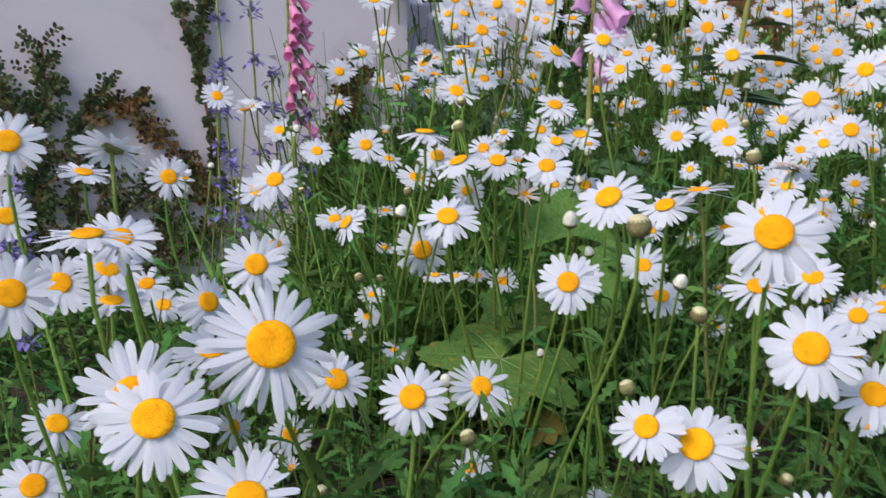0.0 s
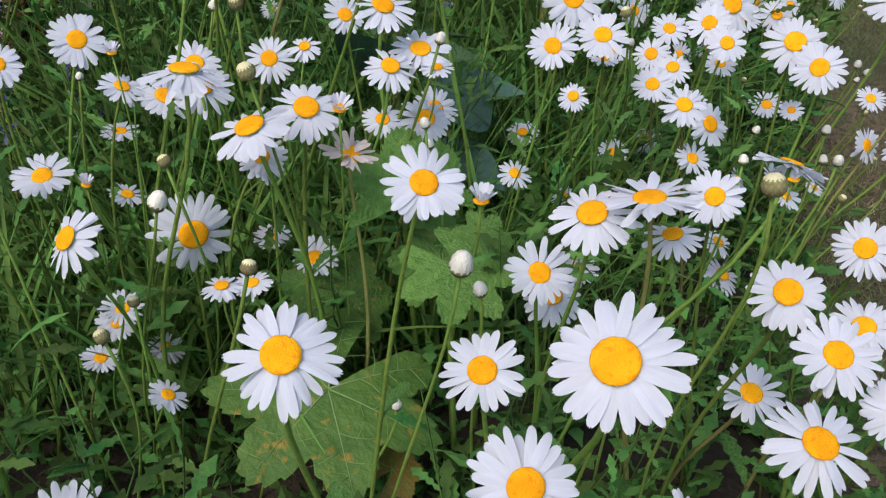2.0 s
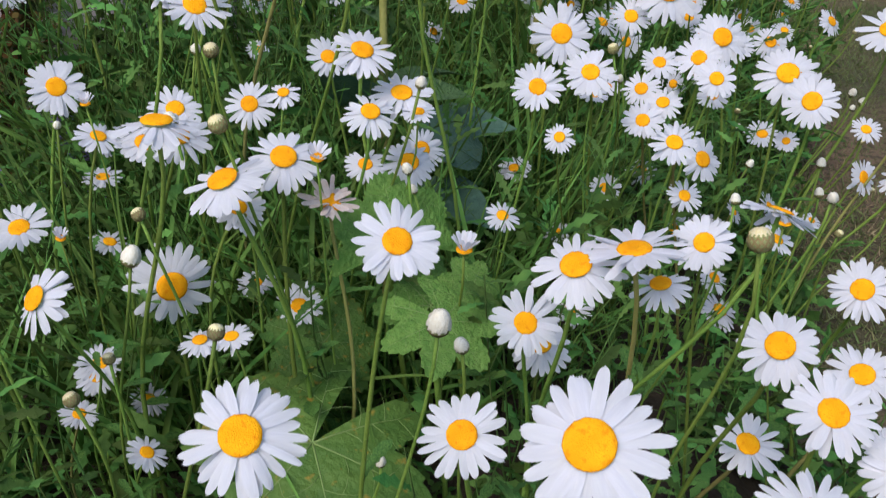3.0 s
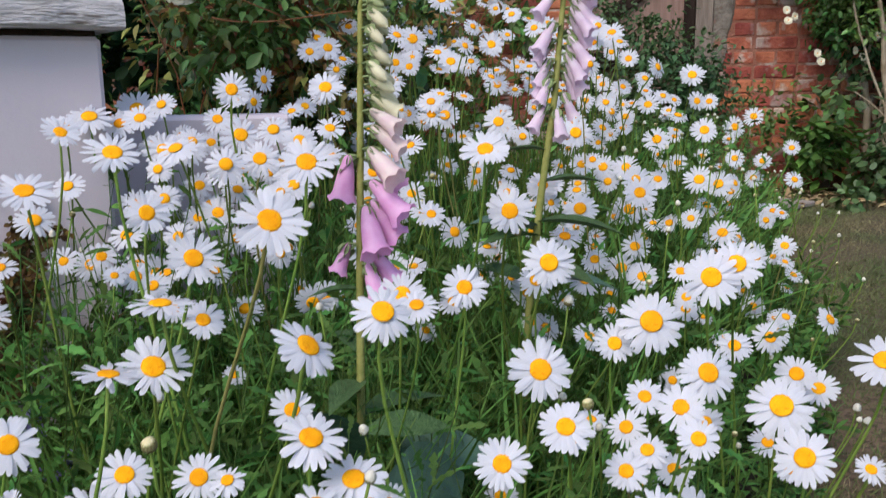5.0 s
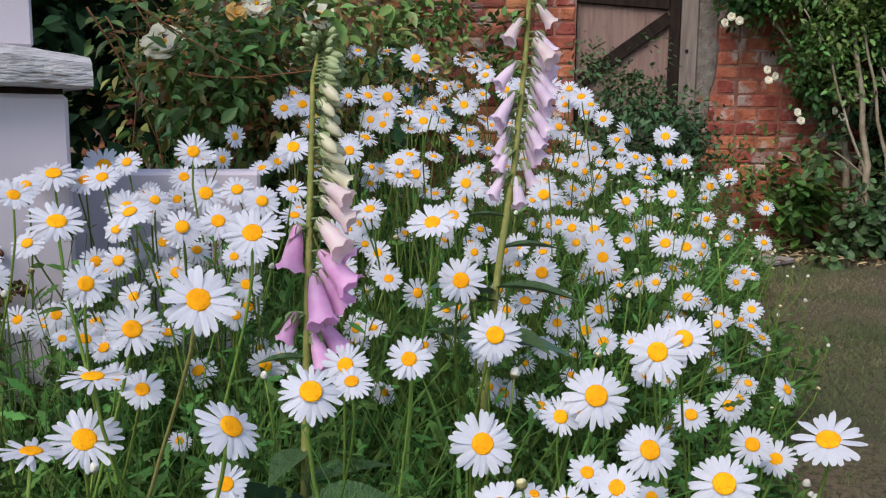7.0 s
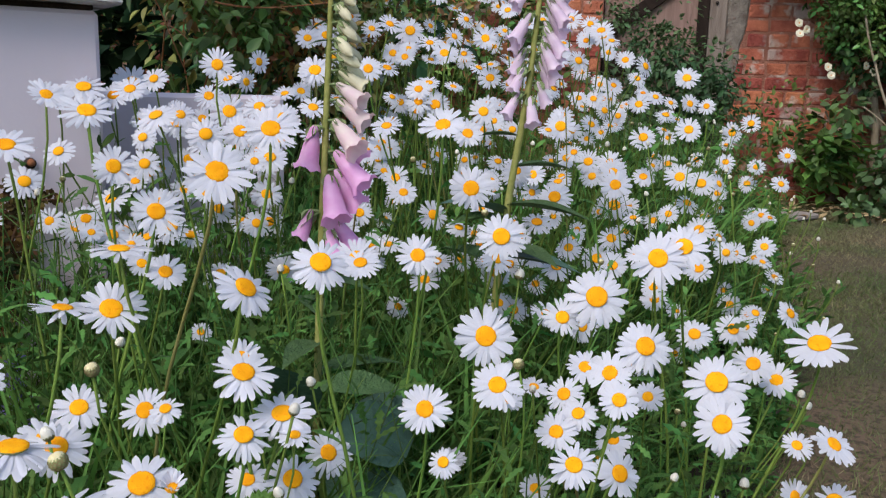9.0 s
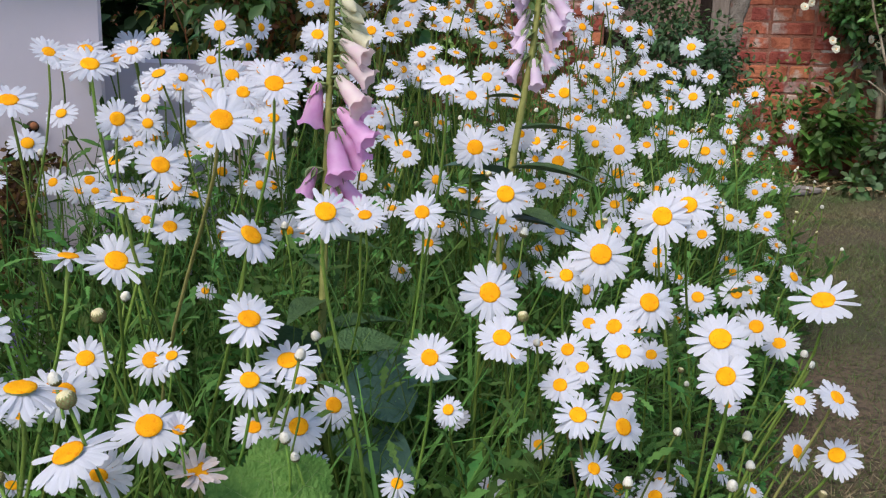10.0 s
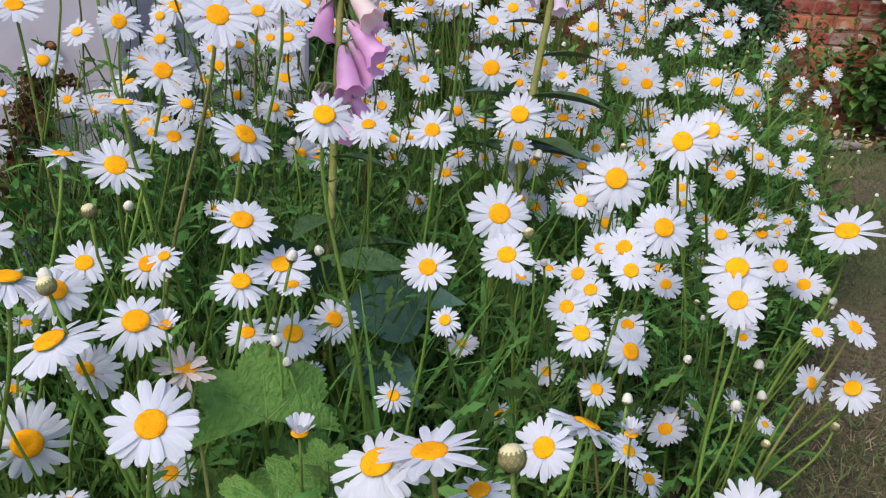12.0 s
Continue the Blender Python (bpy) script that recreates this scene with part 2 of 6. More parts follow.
def bezier(a, b, c, d, n):
    out = []
    for i in range(n + 1):
        t = i / n
        u = 1 - t
        out.append(a * u ** 3 + b * 3 * u * u * t + c * 3 * u * t * t + d * t ** 3)
    return out


def strip_leaf(widths, droop=0.15, fold=0.12):
    """A leaf of length 1 along +x, upper side to +z: rows of left edge, midrib, right edge."""
    n = len(widths) - 1
    v, fc = [], []
    for i, w in enumerate(widths):
        x = i / n
        z = -droop * x * x
        v += [(x, -w, z + fold * w), (x, 0, z - fold * w), (x, w, z + fold * w)]
    for i in range(n):
        for k in (0, 1):
            fc.append((3 * i + k, 3 * i + 3 + k, 3 * i + 4 + k, 3 * i + 1 + k))
    return np.array(v, float), fc


def flat_leaf(widths, droop=0.15):
    """A lighter leaf: left and right edge only."""
    n = len(widths) - 1
    v, fc = [], []
    for i, w in enumerate(widths):
        x = i / n
        v += [(x, -w, -droop * x * x), (x, w, -droop * x * x)]
    return np.array(v, float), [(2 * i, 2 * i + 2, 2 * i + 3, 2 * i + 1) for i in range(n)]


def frames_from(direction, upward):
    """Rotation arrays (n, 3, 3) with columns x = direction, z near upward."""
    x = direction / np.linalg.norm(direction, axis=1, keepdims=True)
    y = np.cross(upward, x)
    y /= np.maximum(np.linalg.norm(y, axis=1, keepdims=True), 1e-6)
    z = np.cross(x, y)
    return np.stack([x, y, z], axis=2)


def scatter(name, template, place, rot, size, material):
    """One mesh of many copies of a template."""
    tv, tf = template
    n, k = len(place), len(tv)
    size = np.asarray(size).reshape(n, 1, -1)
    v = np.einsum("nij,nkj->nki", rot, tv[None] * size) + place[:, None, :]
    verts = v.reshape(-1, 3)
    per = len(tf[0])
    loops = (np.array(tf)[None] + (np.arange(n) * k)[:, None, None]).reshape(-1)
    count = n * len(tf)
    me = bpy.data.meshes.new(name)
    me.vertices.add(len(verts))
    me.vertices.foreach_set("co", verts.reshape(-1))
    me.loops.add(len(loops))
    me.loops.foreach_set("vertex_index", loops.astype(np.int32))
    me.polygons.add(count)
    me.polygons.foreach_set("loop_start", (np.arange(count) * per).astype(np.int32))
    me.polygons.foreach_set("loop_total", np.full(count, per, np.int32))
    me.polygons.foreach_set("use_smooth", np.ones(count, bool))
    me.materials.append(material)
    me.update(calc_edges=True)
    return me


rng = np.random.default_rng(7)
TOOTHED = strip_leaf([0.03, 0.075, 0.05, 0.105, 0.075, 0.14, 0.10, 0.17, 0.13, 0.16, 0.10, 0.02], 0.30, 0.25)
TURF = flat_leaf([0.055, 0.006], 0.1)
BED_LEAF = flat_leaf([0.025, 0.07, 0.032, 0.105, 0.05, 0.145, 0.075, 0.15, 0.07, 0.015], 0.42)
BED_LEAF_FAR = flat_leaf([0.03, 0.10, 0.15, 0.14, 0.02], 0.34)
ROSE_SHAPE = strip_leaf([0.02, 0.19, 0.25, 0.22, 0.11, 0.005], 0.28, 0.30)
OVATE_LIGHT = strip_leaf([0.02, 0.27, 0.22, 0.01], 0.2, 0.22)
OVATE = strip_leaf([0.02, 0.23, 0.29, 0.18, 0.01], 0.22, 0.22)
LEAFLET = flat_leaf([0.05, 0.30, 0.34, 0.06], 0.15)
ROUND = strip_leaf([0.05, 0.32, 0.36, 0.20], 0.1, 0.1)
CURVED = strip_leaf([0.007, 0.010, 0.012, 0.011, 0.009, 0.005, 0.001], 0.6, 0.2)
LANCE = strip_leaf([0.05, 0.10, 0.15, 0.17, 0.16, 0.12, 0.06, 0.005], 0.35, 0.25)


def bed_edge(y):
    """Where the bed meets the lawn."""
    return 0.68 * y - 0.05 + 0.05 * np.sin(y * 4.1)


# ---- ground ----
def ground_sheet():
    xs = np.concatenate([[-400, -60, -12, -5], np.arange(-3, 6.01, 0.15), [9, 20, 80, 400]])
    ys = np.concatenate([[-400, -60, -10, -3], np.arange(-1, 6.01, 0.15), [9, 20, 80, 400]])
    v = []
    for y in ys:
        for x in xs:
            v.append((x, y, 0.012 * noise.noise(Vector((x * 1.3, y * 1.3, 0))) if abs(x) < 7 and abs(y) < 7 else 0.0))
    nx = len(xs)
    fc = [(j * nx + i, j * nx + i + 1, (j + 1) * nx + i + 1, (j + 1) * nx + i) for j in range(len(ys) - 1) for i in range(nx - 1)]
    ob = new("ground", mesh_of("ground", v, fc, LAWN))
    tagged(ob, "dry brownish green mown lawn", "lawn", kind="structure")


ground_sheet()


def flower_bed():
    v, fc = [], []
    ys = np.arange(0.1, 4.6, 0.1)
    for y in ys:
        e = float(bed_edge(y))
        for k in range(9):
            left = max(-1.0 - 0.15 * y, (y - 1.75) / 0.35 - 0.045) if y < 1.75 else -0.08
            x = e - (k / 8) ** 1.3 * (e - left)
            v.append((x, y, 0.016 + (0.03 * noise.noise(Vector((x * 5, y * 5, 3))) + 0.02 if k else -0.02)))
    for j in range(len(ys) - 1):
        for k in range(8):
            fc.append((j * 9 + k, (j + 1) * 9 + k, (j + 1) * 9 + k + 1, j * 9 + k + 1))
    ob = new("bed_soil", mesh_of("bed_soil", v, [f[::-1] for f in fc], SOIL))
    tagged(ob, "dark brown bare soil of the flower bed", "soil", kind="structure")


flower_bed()

# ---- house wall with its sill, and the low wall ----
HOUSE = Matrix.Translation((-0.045, 1.715, 0)) @ Matrix.Rotation(math.atan(0.35), 4, "Z")


def placed(name, me, m, label, category, kind="structure"):
    ob = new(name, me)
    ob.matrix_world = m
    return tagged(ob, label, category, kind=kind)


placed("wall_house", box_mesh("wall_house", (-4, 0, 0), (-0.016, 0.22, 0.684), WHITEWASH, 0.006), HOUSE, "white painted rendered house wall with slight stains", "wall")
placed("wall_upper", box_mesh("wall_upper", (-4, 0.035, 0.748), (-0.050, 0.22, 1.7), WHITEWASH, 0.004), HOUSE, "white painted upper wall above the sill", "wall")


def old_sill():
    bm = bmesh.new()
    nx, prof = 60, [(-0.030, 0.6925), (-0.036, 0.697), (-0.037, 0.715), (-0.034, 0.735), (-0.024, 0.746), (0.03, 0.753), (0.2, 0.756), (0.2, 0.6925)]
    rows = []
    for i in range(nx + 1):
        x = -1.2 + 1.209 * (i / nx) ** 0.6
        worn = 0.014 * max(0.0, (x + 0.16) / 0.17) ** 2
        rows.append([bm.verts.new((x, y + 0.003 * noise.noise(Vector((x * 30, y * 40, z * 60))), z + 0.0025 * noise.noise(Vector((x * 22, y * 30, z * 30 + 9))) - worn * (z - 0.6925) / 0.06)) for y, z in prof])
    for i in range(nx):
        for k in range(len(prof)):
            k2 = (k + 1) % len(prof)
            bm.faces.new((rows[i][k], rows[i + 1][k], rows[i + 1][k2], rows[i][k2]))
    bm.faces.new(rows[nx])
    bm.faces.new(rows[0][::-1])
    bmesh.ops.recalc_face_normals(bm, faces=bm.faces[:])
    me = bpy.data.meshes.new("window_sill")
    bm.to_mesh(me)
    bm.free()
    me.materials.append(OLD_PAINT)
    placed("window_sill", me, HOUSE, "weathered wooden sill with cracked flaking white paint", "sill")
    # dark strip paints the shadow gap under the sill along with its rotten wood
    placed("sill_shadow_joint", box_mesh("sill_shadow_joint", (-1.2, 0.004, 0.685), (-0.022, 0.2, 0.692), TARRED, 0.001), HOUSE, "dark strip for the shadow gap and rotten wood under the sill", "joint")


old_sill()
LOW = Matrix.Translation((0.213, 1.915, 0)) @ Matrix.Rotation(math.radians(-4), 4, "Z")
placed("wall_low", box_mesh("wall_low", (-0.5, 0, 0), (0, 0.1, 0.565), WHITEWASH, 0.006), LOW, "low white painted wall behind the daisies", "wall")
vent = thing("wall_vent", HOUSE @ Vector((-0.118, -0.002, 0.470)), "small dark round metal hole cap on the white wall", "vent")
vent.rotation_euler = (math.radians(90), 0, math.atan(0.35))
part("rim", tube("rim", [(0, 0, -0.004), (0, 0, 0.006)], 0.008, IRON, 12), vent)
part("plug", tube("plug", [(0.001, 0.001, 0.006), (0.001, 0.001, 0.011)], [0.006, 0.004], RED_TWIG, 8), vent)

# ---- garden wall with gate ----
BACK = Matrix.Translation((2.712, 4.62, 0)) @ Matrix.Rotation(math.atan2(-0.349, 0.937), 4, "Z")


def back_wall():
    left = placed("wall_back", box_mesh("wall_back", (-9, 0.02, 0), (-0.635, 0.24, 2.3), MORTAR, 0), BACK, "old red brick garden wall grown over with climbers", "wall")
    right = placed("wall_right", box_mesh("wall_right", (0.012, 0.02, 0), (6, 0.24, 2.3), MORTAR, 0), BACK, "old red brick garden wall beside the gate", "wall")
    return left, right


wall_left, wall_right = back_wall()


def ragged_jamb():
    """Old mortar smeared over the brick edge, wide above and thin below."""
    bm = bmesh.new()
    rows = []
    for i in range(58):
        z = 1.9 * i / 57
        wide = 0.022 + 0.088 * min(1.0, max(0.0, (z - 0.45) / 0.5)) + 0.016 * noise.noise(Vector((z * 9, 0, 4))) + 0.010 * noise.noise(Vector((z * 31, 0, 2)))
        edge = max(0.02, wide)
        rows.append([bm.verts.new(p) for p in ((0.012, 0.002, z), (0.012 + 0.5 * edge, 0.004 + 0.004 * noise.noise(Vector((z * 20, 1, 0))), z), (0.012 + 0.9 * edge, 0.009, z), (0.012 + edge, 0.0175, z))])
    for a, b in zip(rows, rows[1:]):
        for k in range(3):
            bm.faces.new((a[k], a[k + 1], b[k + 1], b[k]))
    me = bpy.data.meshes.new("door_jamb")
    bm.to_mesh(me)
    bm.free()
    me.materials.append(JAMB)
    return placed("door_jamb", me, BACK, "crumbling lichen-grey mortar smeared beside the gate post", "trim")


ragged_jamb()


def gate():
    g = new("door_gate")
    g.matrix_world = BACK
    tagged(g, "closed weathered plank gate with dark stained ledges and brace", "gate", kind="structure")
    for i in range(6):
        a = -0.630 + i * 0.0915
        part("plank", box_mesh("plank", (a, 0.03, 0.05), (a + 0.0912, 0.052, 2.02), PLANK, 0.0012), g)
    part("backing", box_mesh("backing", (-0.634, 0.053, 0.03), (-0.082, 0.06, 2.03), TARRED, 0), g)
    for z, sag in ((0.12, 0), (0.695, 2), (1.325, 4.5)):
        part("ledge", box_mesh("ledge", (-0.246, 0.005, -0.044), (0.242, 0.0285, 0.044), TARRED, 0.004), g, Matrix.Translation((-0.384, 0, z)) @ Matrix.Rotation(math.radians(sag), 4, "Y"), "dark stained ledge")
    part("stile", box_mesh("stile", (-0.139, 0.0, 0.05), (-0.082, 0.029, 2.02), TARRED, 0.004), g, label="dark stained stile")
    brace = box_mesh("brace", (-0.28, 0.003, -0.035), (0.292, 0.0282, 0.035), TARRED, 0.004)
    part("brace", brace, g, Matrix.Translation((-0.375, 0, 1.050)) @ Matrix.Rotation(math.radians(-36), 4, "Y"), "dark stained diagonal brace")
    post = new("gate_post", box_mesh("gate_post", (-0.080, -0.012, 0), (0.010, 0.10, 2.1), POST, 0.006))
    post.matrix_world = BACK
    tagged(post, "grey weathered oak gate post", "gate post", kind="structure")
    latch = part("latch_bolt", tube("latch_bolt", [(-0.048, -0.02, 1.045), (-0.048, 0.0, 1.045)], 0.009, IRON, 10), post)
    latch["label"] = "black iron bolt head"


gate()


# ---- daisies ----
def petal_mesh(k):
    """One ray floret: nearly parallel sides, two shallow grooves, a rounded end with small teeth."""
    r = random.Random(k)
    steps = (0.0, 0.16, 0.36, 0.58, 0.78, 0.90, 0.965, 0.995)
    wide = (0.48, 0.74, 0.94, 1.0, 0.94, 0.80, 0.60, 0.30)
    rows, across = 7, 4
    v, fc = [], []
    sag, width = r.uniform(0.0, 0.055), r.uniform(0.084, 0.106)
    twist, bend, wave = r.uniform(-0.05, 0.05), r.uniform(-0.05, 0.05), r.uniform(0, 6.28)
    notch = r.uniform(0.010, 0.026)
    for i in range(rows + 1):
        t = steps[i]
        x = 0.22 + 0.78 * t
        w = width * wide[i]
        for j in range(across + 1):
            s = j / across * 2 - 1
            groove = 0.005 * math.cos(s * math.pi * 1.5) + 0.007 * s * t * math.sin(5 * t + wave)
            tip = notch * math.cos(s * math.pi * 2.0 + r.uniform(-0.7, 0.7)) if i == rows else 0.0
            v.append((x + tip - 0.02 * s * s * t, s * w + bend * t * t, 0.04 * t - sag * t * t * 2.0 + groove * min(1, 3 * t) + twist * s * t - 0.007 * s * s))
    n = across + 1
    for i in range(rows):
        for j in range(across):
            fc.append((i * n + j, (i + 1) * n + j, (i + 1) * n + j + 1, i * n + j + 1))
    return mesh_of("petal", v, fc, PETAL)


PETALS = [petal_mesh(k) for k in range(14)]


def disc_mesh(k):
    r = random.Random(40 + k)
    rings, seg = 9, 24
    v, fc = [(0, 0, 0.068)], []
    for i in range(1, rings + 1):
        t = i / rings
        for j in range(seg):
            a = 2 * math.pi * (j + 0.5 * (i % 2)) / seg
            rad = 0.335 * math.sin(t * math.pi / 2)
            z = 0.092 * math.cos(t * math.pi / 2) ** 0.95 - 0.024 * math.exp(-(t / 0.28) ** 2)
            bump = 0.016 * ((i + j) % 2) + r.uniform(-0.007, 0.007)
            v.append((rad * math.cos(a) * (1 + bump), rad * math.sin(a) * (1 + bump), z + bump * 0.9))
    for j in range(seg):
        fc.append((0, 1 + j, 1 + (j + 1) % seg))
    for i in range(rings - 1):
        for j in range(seg):
            a, b = 1 + i * seg + j, 1 + i * seg + (j + 1) % seg
            fc.append((a, a + seg, b + seg, b))
    return mesh_of("disc", v, fc, DISC)


DISCS = [disc_mesh(k) for k in range(3)]


def calyx_mesh():
    v, fc = [], []
    for i, (rad, z) in enumerate([(0.06, -0.14), (0.20, -0.12), (0.31, -0.05), (0.33, 0.0)]):
        for j in range(14):
            a = 2 * math.pi * j / 14
            v.append((rad * math.cos(a), rad * math.sin(a), z + 0.012 * (j % 2)))
    for i in range(3):
        for j in range(14):
            fc.append((i * 14 + j, i * 14 + (j + 1) % 14, (i + 1) * 14 + (j + 1) % 14, (i + 1) * 14 + j))
    fc.append(tuple(range(14))[::-1])
    return mesh_of("calyx", v, fc, CALYX)


CALYXES = calyx_mesh()


def petal_ring(r, count=None):
    """Poses of one flower's petals, in a head of radius 1: two whorls, some flowers bent back."""
    n = count or r.choice((21, 22, 23, 24, 25, 26, 28))
    lift, out = r.choice((-13, -7, -3, 0, 2, 5)) + r.uniform(-2, 2), []
    off, wide = r.uniform(0, 360), r.uniform(0.86, 1.10)
    tilt = r.uniform(0, 360)
    for i in range(n):
        layer = i % 2
        a = off + 360 * i / n + r.uniform(-4.5, 4.5)
        length = r.uniform(0.90, 1.07) + 0.04 * math.cos(math.radians(a - tilt))
        out.append((r.randrange(len(PETALS)), Matrix.Rotation(math.radians(a), 4, "Z")
                    @ Matrix.Translation((0, 0, -0.014 * layer)) @ Matrix.Rotation(math.radians(-lift + r.uniform(-4, 5) + 3 * layer), 4, "Y")
                    @ Matrix.Rotation(math.radians(r.uniform(-6, 6)), 4, "X") @ Matrix.Diagonal((length, wide * r.uniform(0.90, 1.12), 1, 1))))
    return out


def ray_mesh(k):
    r = random.Random(90 + k)
    verts, faces = [], []
    for which, m in petal_ring(r):
        base = len(verts)
        me = PETALS[which]
        verts += [m @ v.co for v in me.vertices]
        faces += [tuple(base + i for i in p.vertices) for p in me.polygons]
    return mesh_of("petals", verts, faces, PETAL)


RAYS = [ray_mesh(k) for k in range(14)]


def far_ray(k):
    """A plainer ring of petals for flowers far off."""
    r = random.Random(170 + k)
    verts, faces = [], []
    for which, m in petal_ring(r):
        base, w, sag = len(verts), r.uniform(0.078, 0.100), r.uniform(0.0, 0.05)
        for x, q in ((0.22, 0.5), (0.62, 1.0), (0.92, 0.85), (1.0, 0.3)):
            t = (x - 0.22) / 0.78
            verts += [m @ Vector((x, q * w * j, 0.05 * t - 2 * sag * t * t - 0.02 * abs(j))) for j in (-1, 0, 1)]
        faces += [tuple(base + i for i in (3 * a + b, 3 * a + 3 + b, 3 * a + 4 + b, 3 * a + 1 + b)) for a in range(3) for b in (0, 1)]
    return mesh_of("petals", verts, faces, PETAL)


def far_disc():
    v, fc = [(0, 0, 0.095)], []
    for i in range(1, 4):
        t = i / 3 * math.pi / 2
        v += [(0.335 * math.sin(t) * math.cos(0.5236 * j), 0.335 * math.sin(t) * math.sin(0.5236 * j), 0.115 * math.cos(t)) for j in range(12)]
    fc = [(0, 1 + j, 1 + (j + 1) % 12) for j in range(12)]
    fc += [(1 + 12 * i + j, 13 + 12 * i + j, 13 + 12 * i + (j + 1) % 12, 1 + 12 * i + (j + 1) % 12) for i in range(2) for j in range(12)]
    return mesh_of("disc", v, fc, DISC)


FAR_RAYS, FAR_DISC = [far_ray(k) for k in range(10)], far_disc()
DAISY_LEAF = mesh_of("leaf", *[list(map(tuple, TOOTHED[0])), TOOTHED[1]], LEAF)
daisy_count = [0]
HEADS = []
NEAR = 1.0


def head_pose(x, y, z, size, az, el, spin):
    n = Vector((math.cos(math.radians(el)) * math.cos(math.radians(az)), math.cos(math.radians(el)) * math.sin(math.radians(az)), math.sin(math.radians(el))))
    q = n.to_track_quat("Z", "Y").to_matrix().to_4x4()
    return Matrix.Translation((x, y, z)) @ q @ Matrix.Rotation(spin, 4, "Z") @ Matrix.Diagonal((size, size, size, 1)), n


def stem_points(r, head, n):
    z = max(head.z, 0.05)
    base = Vector((head.x - n.x * 0.22 * z + r.uniform(-1, 1) * 0.17 * z, head.y + 0.12 * z + r.uniform(-0.5, 1) * 0.18 * z, 0.01))
    edge = float(bed_edge(base.y)) - 0.04
    base.x = min(base.x, edge)
    knee = base + Vector((r.uniform(-0.16, 0.16) * z, r.uniform(-0.1, 0.2) * z, 0.5 * z))
    neck = head - (n * 0.75 + Vector((r.uniform(-0.25, 0.25), 0, 0.7))).normalized() * 0.26 * z
    return base, bezier(base, knee, neck, head, 9)


def daisy(x, y, z, size, az, el, kind="open"):
    daisy_count[0] += 1
    r = random.Random(daisy_count[0] * 17 + 3)
    m, n = head_pose(x, y, z, size, az, el, r.uniform(0, 6.28))
    head = Vector((x, y, z))
    HEADS.append((x, y, z))
    base, pts = stem_points(r, head - n * 0.13 * size, n)
    words = {"open": "white daisy with a yellow centre on a thin green stem", "withered": "withered daisy with curled browning petals",
             "half": "half-open white daisy with upright petals"}[kind]
    d = thing("daisy", base, words, "flower", "daisies in the bed")
    shift = Matrix.Translation(-base)
    part("stem", tube("stem", [p - base for p in pts], [min(0.00195, 0.080 * size) * (1 - 0.03 * i) for i in range(10)], OLIVE_STEM if r.random() < 0.14 else STEM, 6), d)
    part("disc", DISCS[r.randrange(3)], d, shift @ m)
    part("calyx", CALYXES, d, shift @ m)
    if kind == "open" and y > NEAR:
        part("petals", RAYS[r.randrange(len(RAYS))], d, shift @ m)
    else:
        many = size > 0.0355
        ring = petal_ring(r, {"open": 35 if many else None, "withered": 22, "half": 18}[kind])
        for which, pm in ring:
            if kind == "withered":
                pm = pm @ Matrix.Rotation(math.radians(r.uniform(-45, 4)), 4, "Y") @ Matrix.Rotation(math.radians(r.uniform(-30, 30)), 4, "X") @ Matrix.Diagonal((r.uniform(0.65, 0.95), 1.0, 1, 1))
            if kind == "half":
                pm = pm @ Matrix.Translation((0.12, 0, 0.0)) @ Matrix.Rotation(math.radians(-58 + r.uniform(-8, 8)), 4, "Y") @ Matrix.Diagonal((0.75, 0.9, 1, 1))
            if many:
                pm = pm @ Matrix.Diagonal((r.uniform(0.92, 1.08), 0.62, 1, 1))
            if kind == "open" and r.random() < 0.08:
                pm = pm @ Matrix.Rotation(math.radians(r.uniform(10, 25)), 4, "Y")
            ob = part("petal", PETALS[which], d, shift @ m @ pm)
            if kind == "withered":
                ob.material_slots[0].link = "OBJECT"
                ob.material_slots[0].material = OLD_PETAL
    for i in range(r.choice((2, 3, 4))):
        k = r.uniform(0.15, 0.7)
        p = pts[int(k * 9)] - base
        a = r.uniform(0, 6.28)
        way = Vector((math.cos(a), math.sin(a), 0.7))
        part("leaf", DAISY_LEAF, d, Matrix.Translation(p) @ way.to_track_quat("X", "Z").to_matrix().to_4x4() @ Matrix.Scale(r.uniform(0.026, 0.052) * (1.2 - k), 4))
    return d


daisy(-0.126, 0.345, 0.303, 0.0270, -72, 43)
daisy(-0.086, 0.333, 0.272, 0.0250, -68, 63)
daisy(-0.145, 0.375, 0.302, 0.0270, -70, 40)
daisy(0.135, 0.446, 0.239, 0.0275, -112, 40)
daisy(0.187, 0.429, 0.299, 0.0270, -111, 35)
daisy(-0.165, 0.392, 0.374, 0.0220, -49, 85)
daisy(-0.213, 0.410, 0.342, 0.0220, -56, 30)
daisy(-0.088, 0.411, 0.313, 0.0363, -73, 31)
daisy(-0.166, 0.432, 0.364, 0.0215, -66, 60)
daisy(-0.123, 0.431, 0.304, 0.0220, -75, 71)
daisy(0.228, 0.441, 0.268, 0.0220, -104, 44)
daisy(0.171, 0.447, 0.357, 0.0296, -110, 32)
daisy(-0.020, 0.433, 0.275, 0.0210, -92, 43)
daisy(-0.251, 0.481, 0.204, 0.0220, -64, 42)
daisy(-0.075, 0.549, 0.242, 0.0222, -70, 38)
daisy(-0.199, 0.524, 0.401, 0.0220, 78, 50)
daisy(-0.262, 0.525, 0.406, 0.0220, -64, 29)
daisy(-0.255, 0.529, 0.223, 0.0220, -43, 53)
daisy(0.102, 0.543, 0.362, 0.0250, -127, 51)
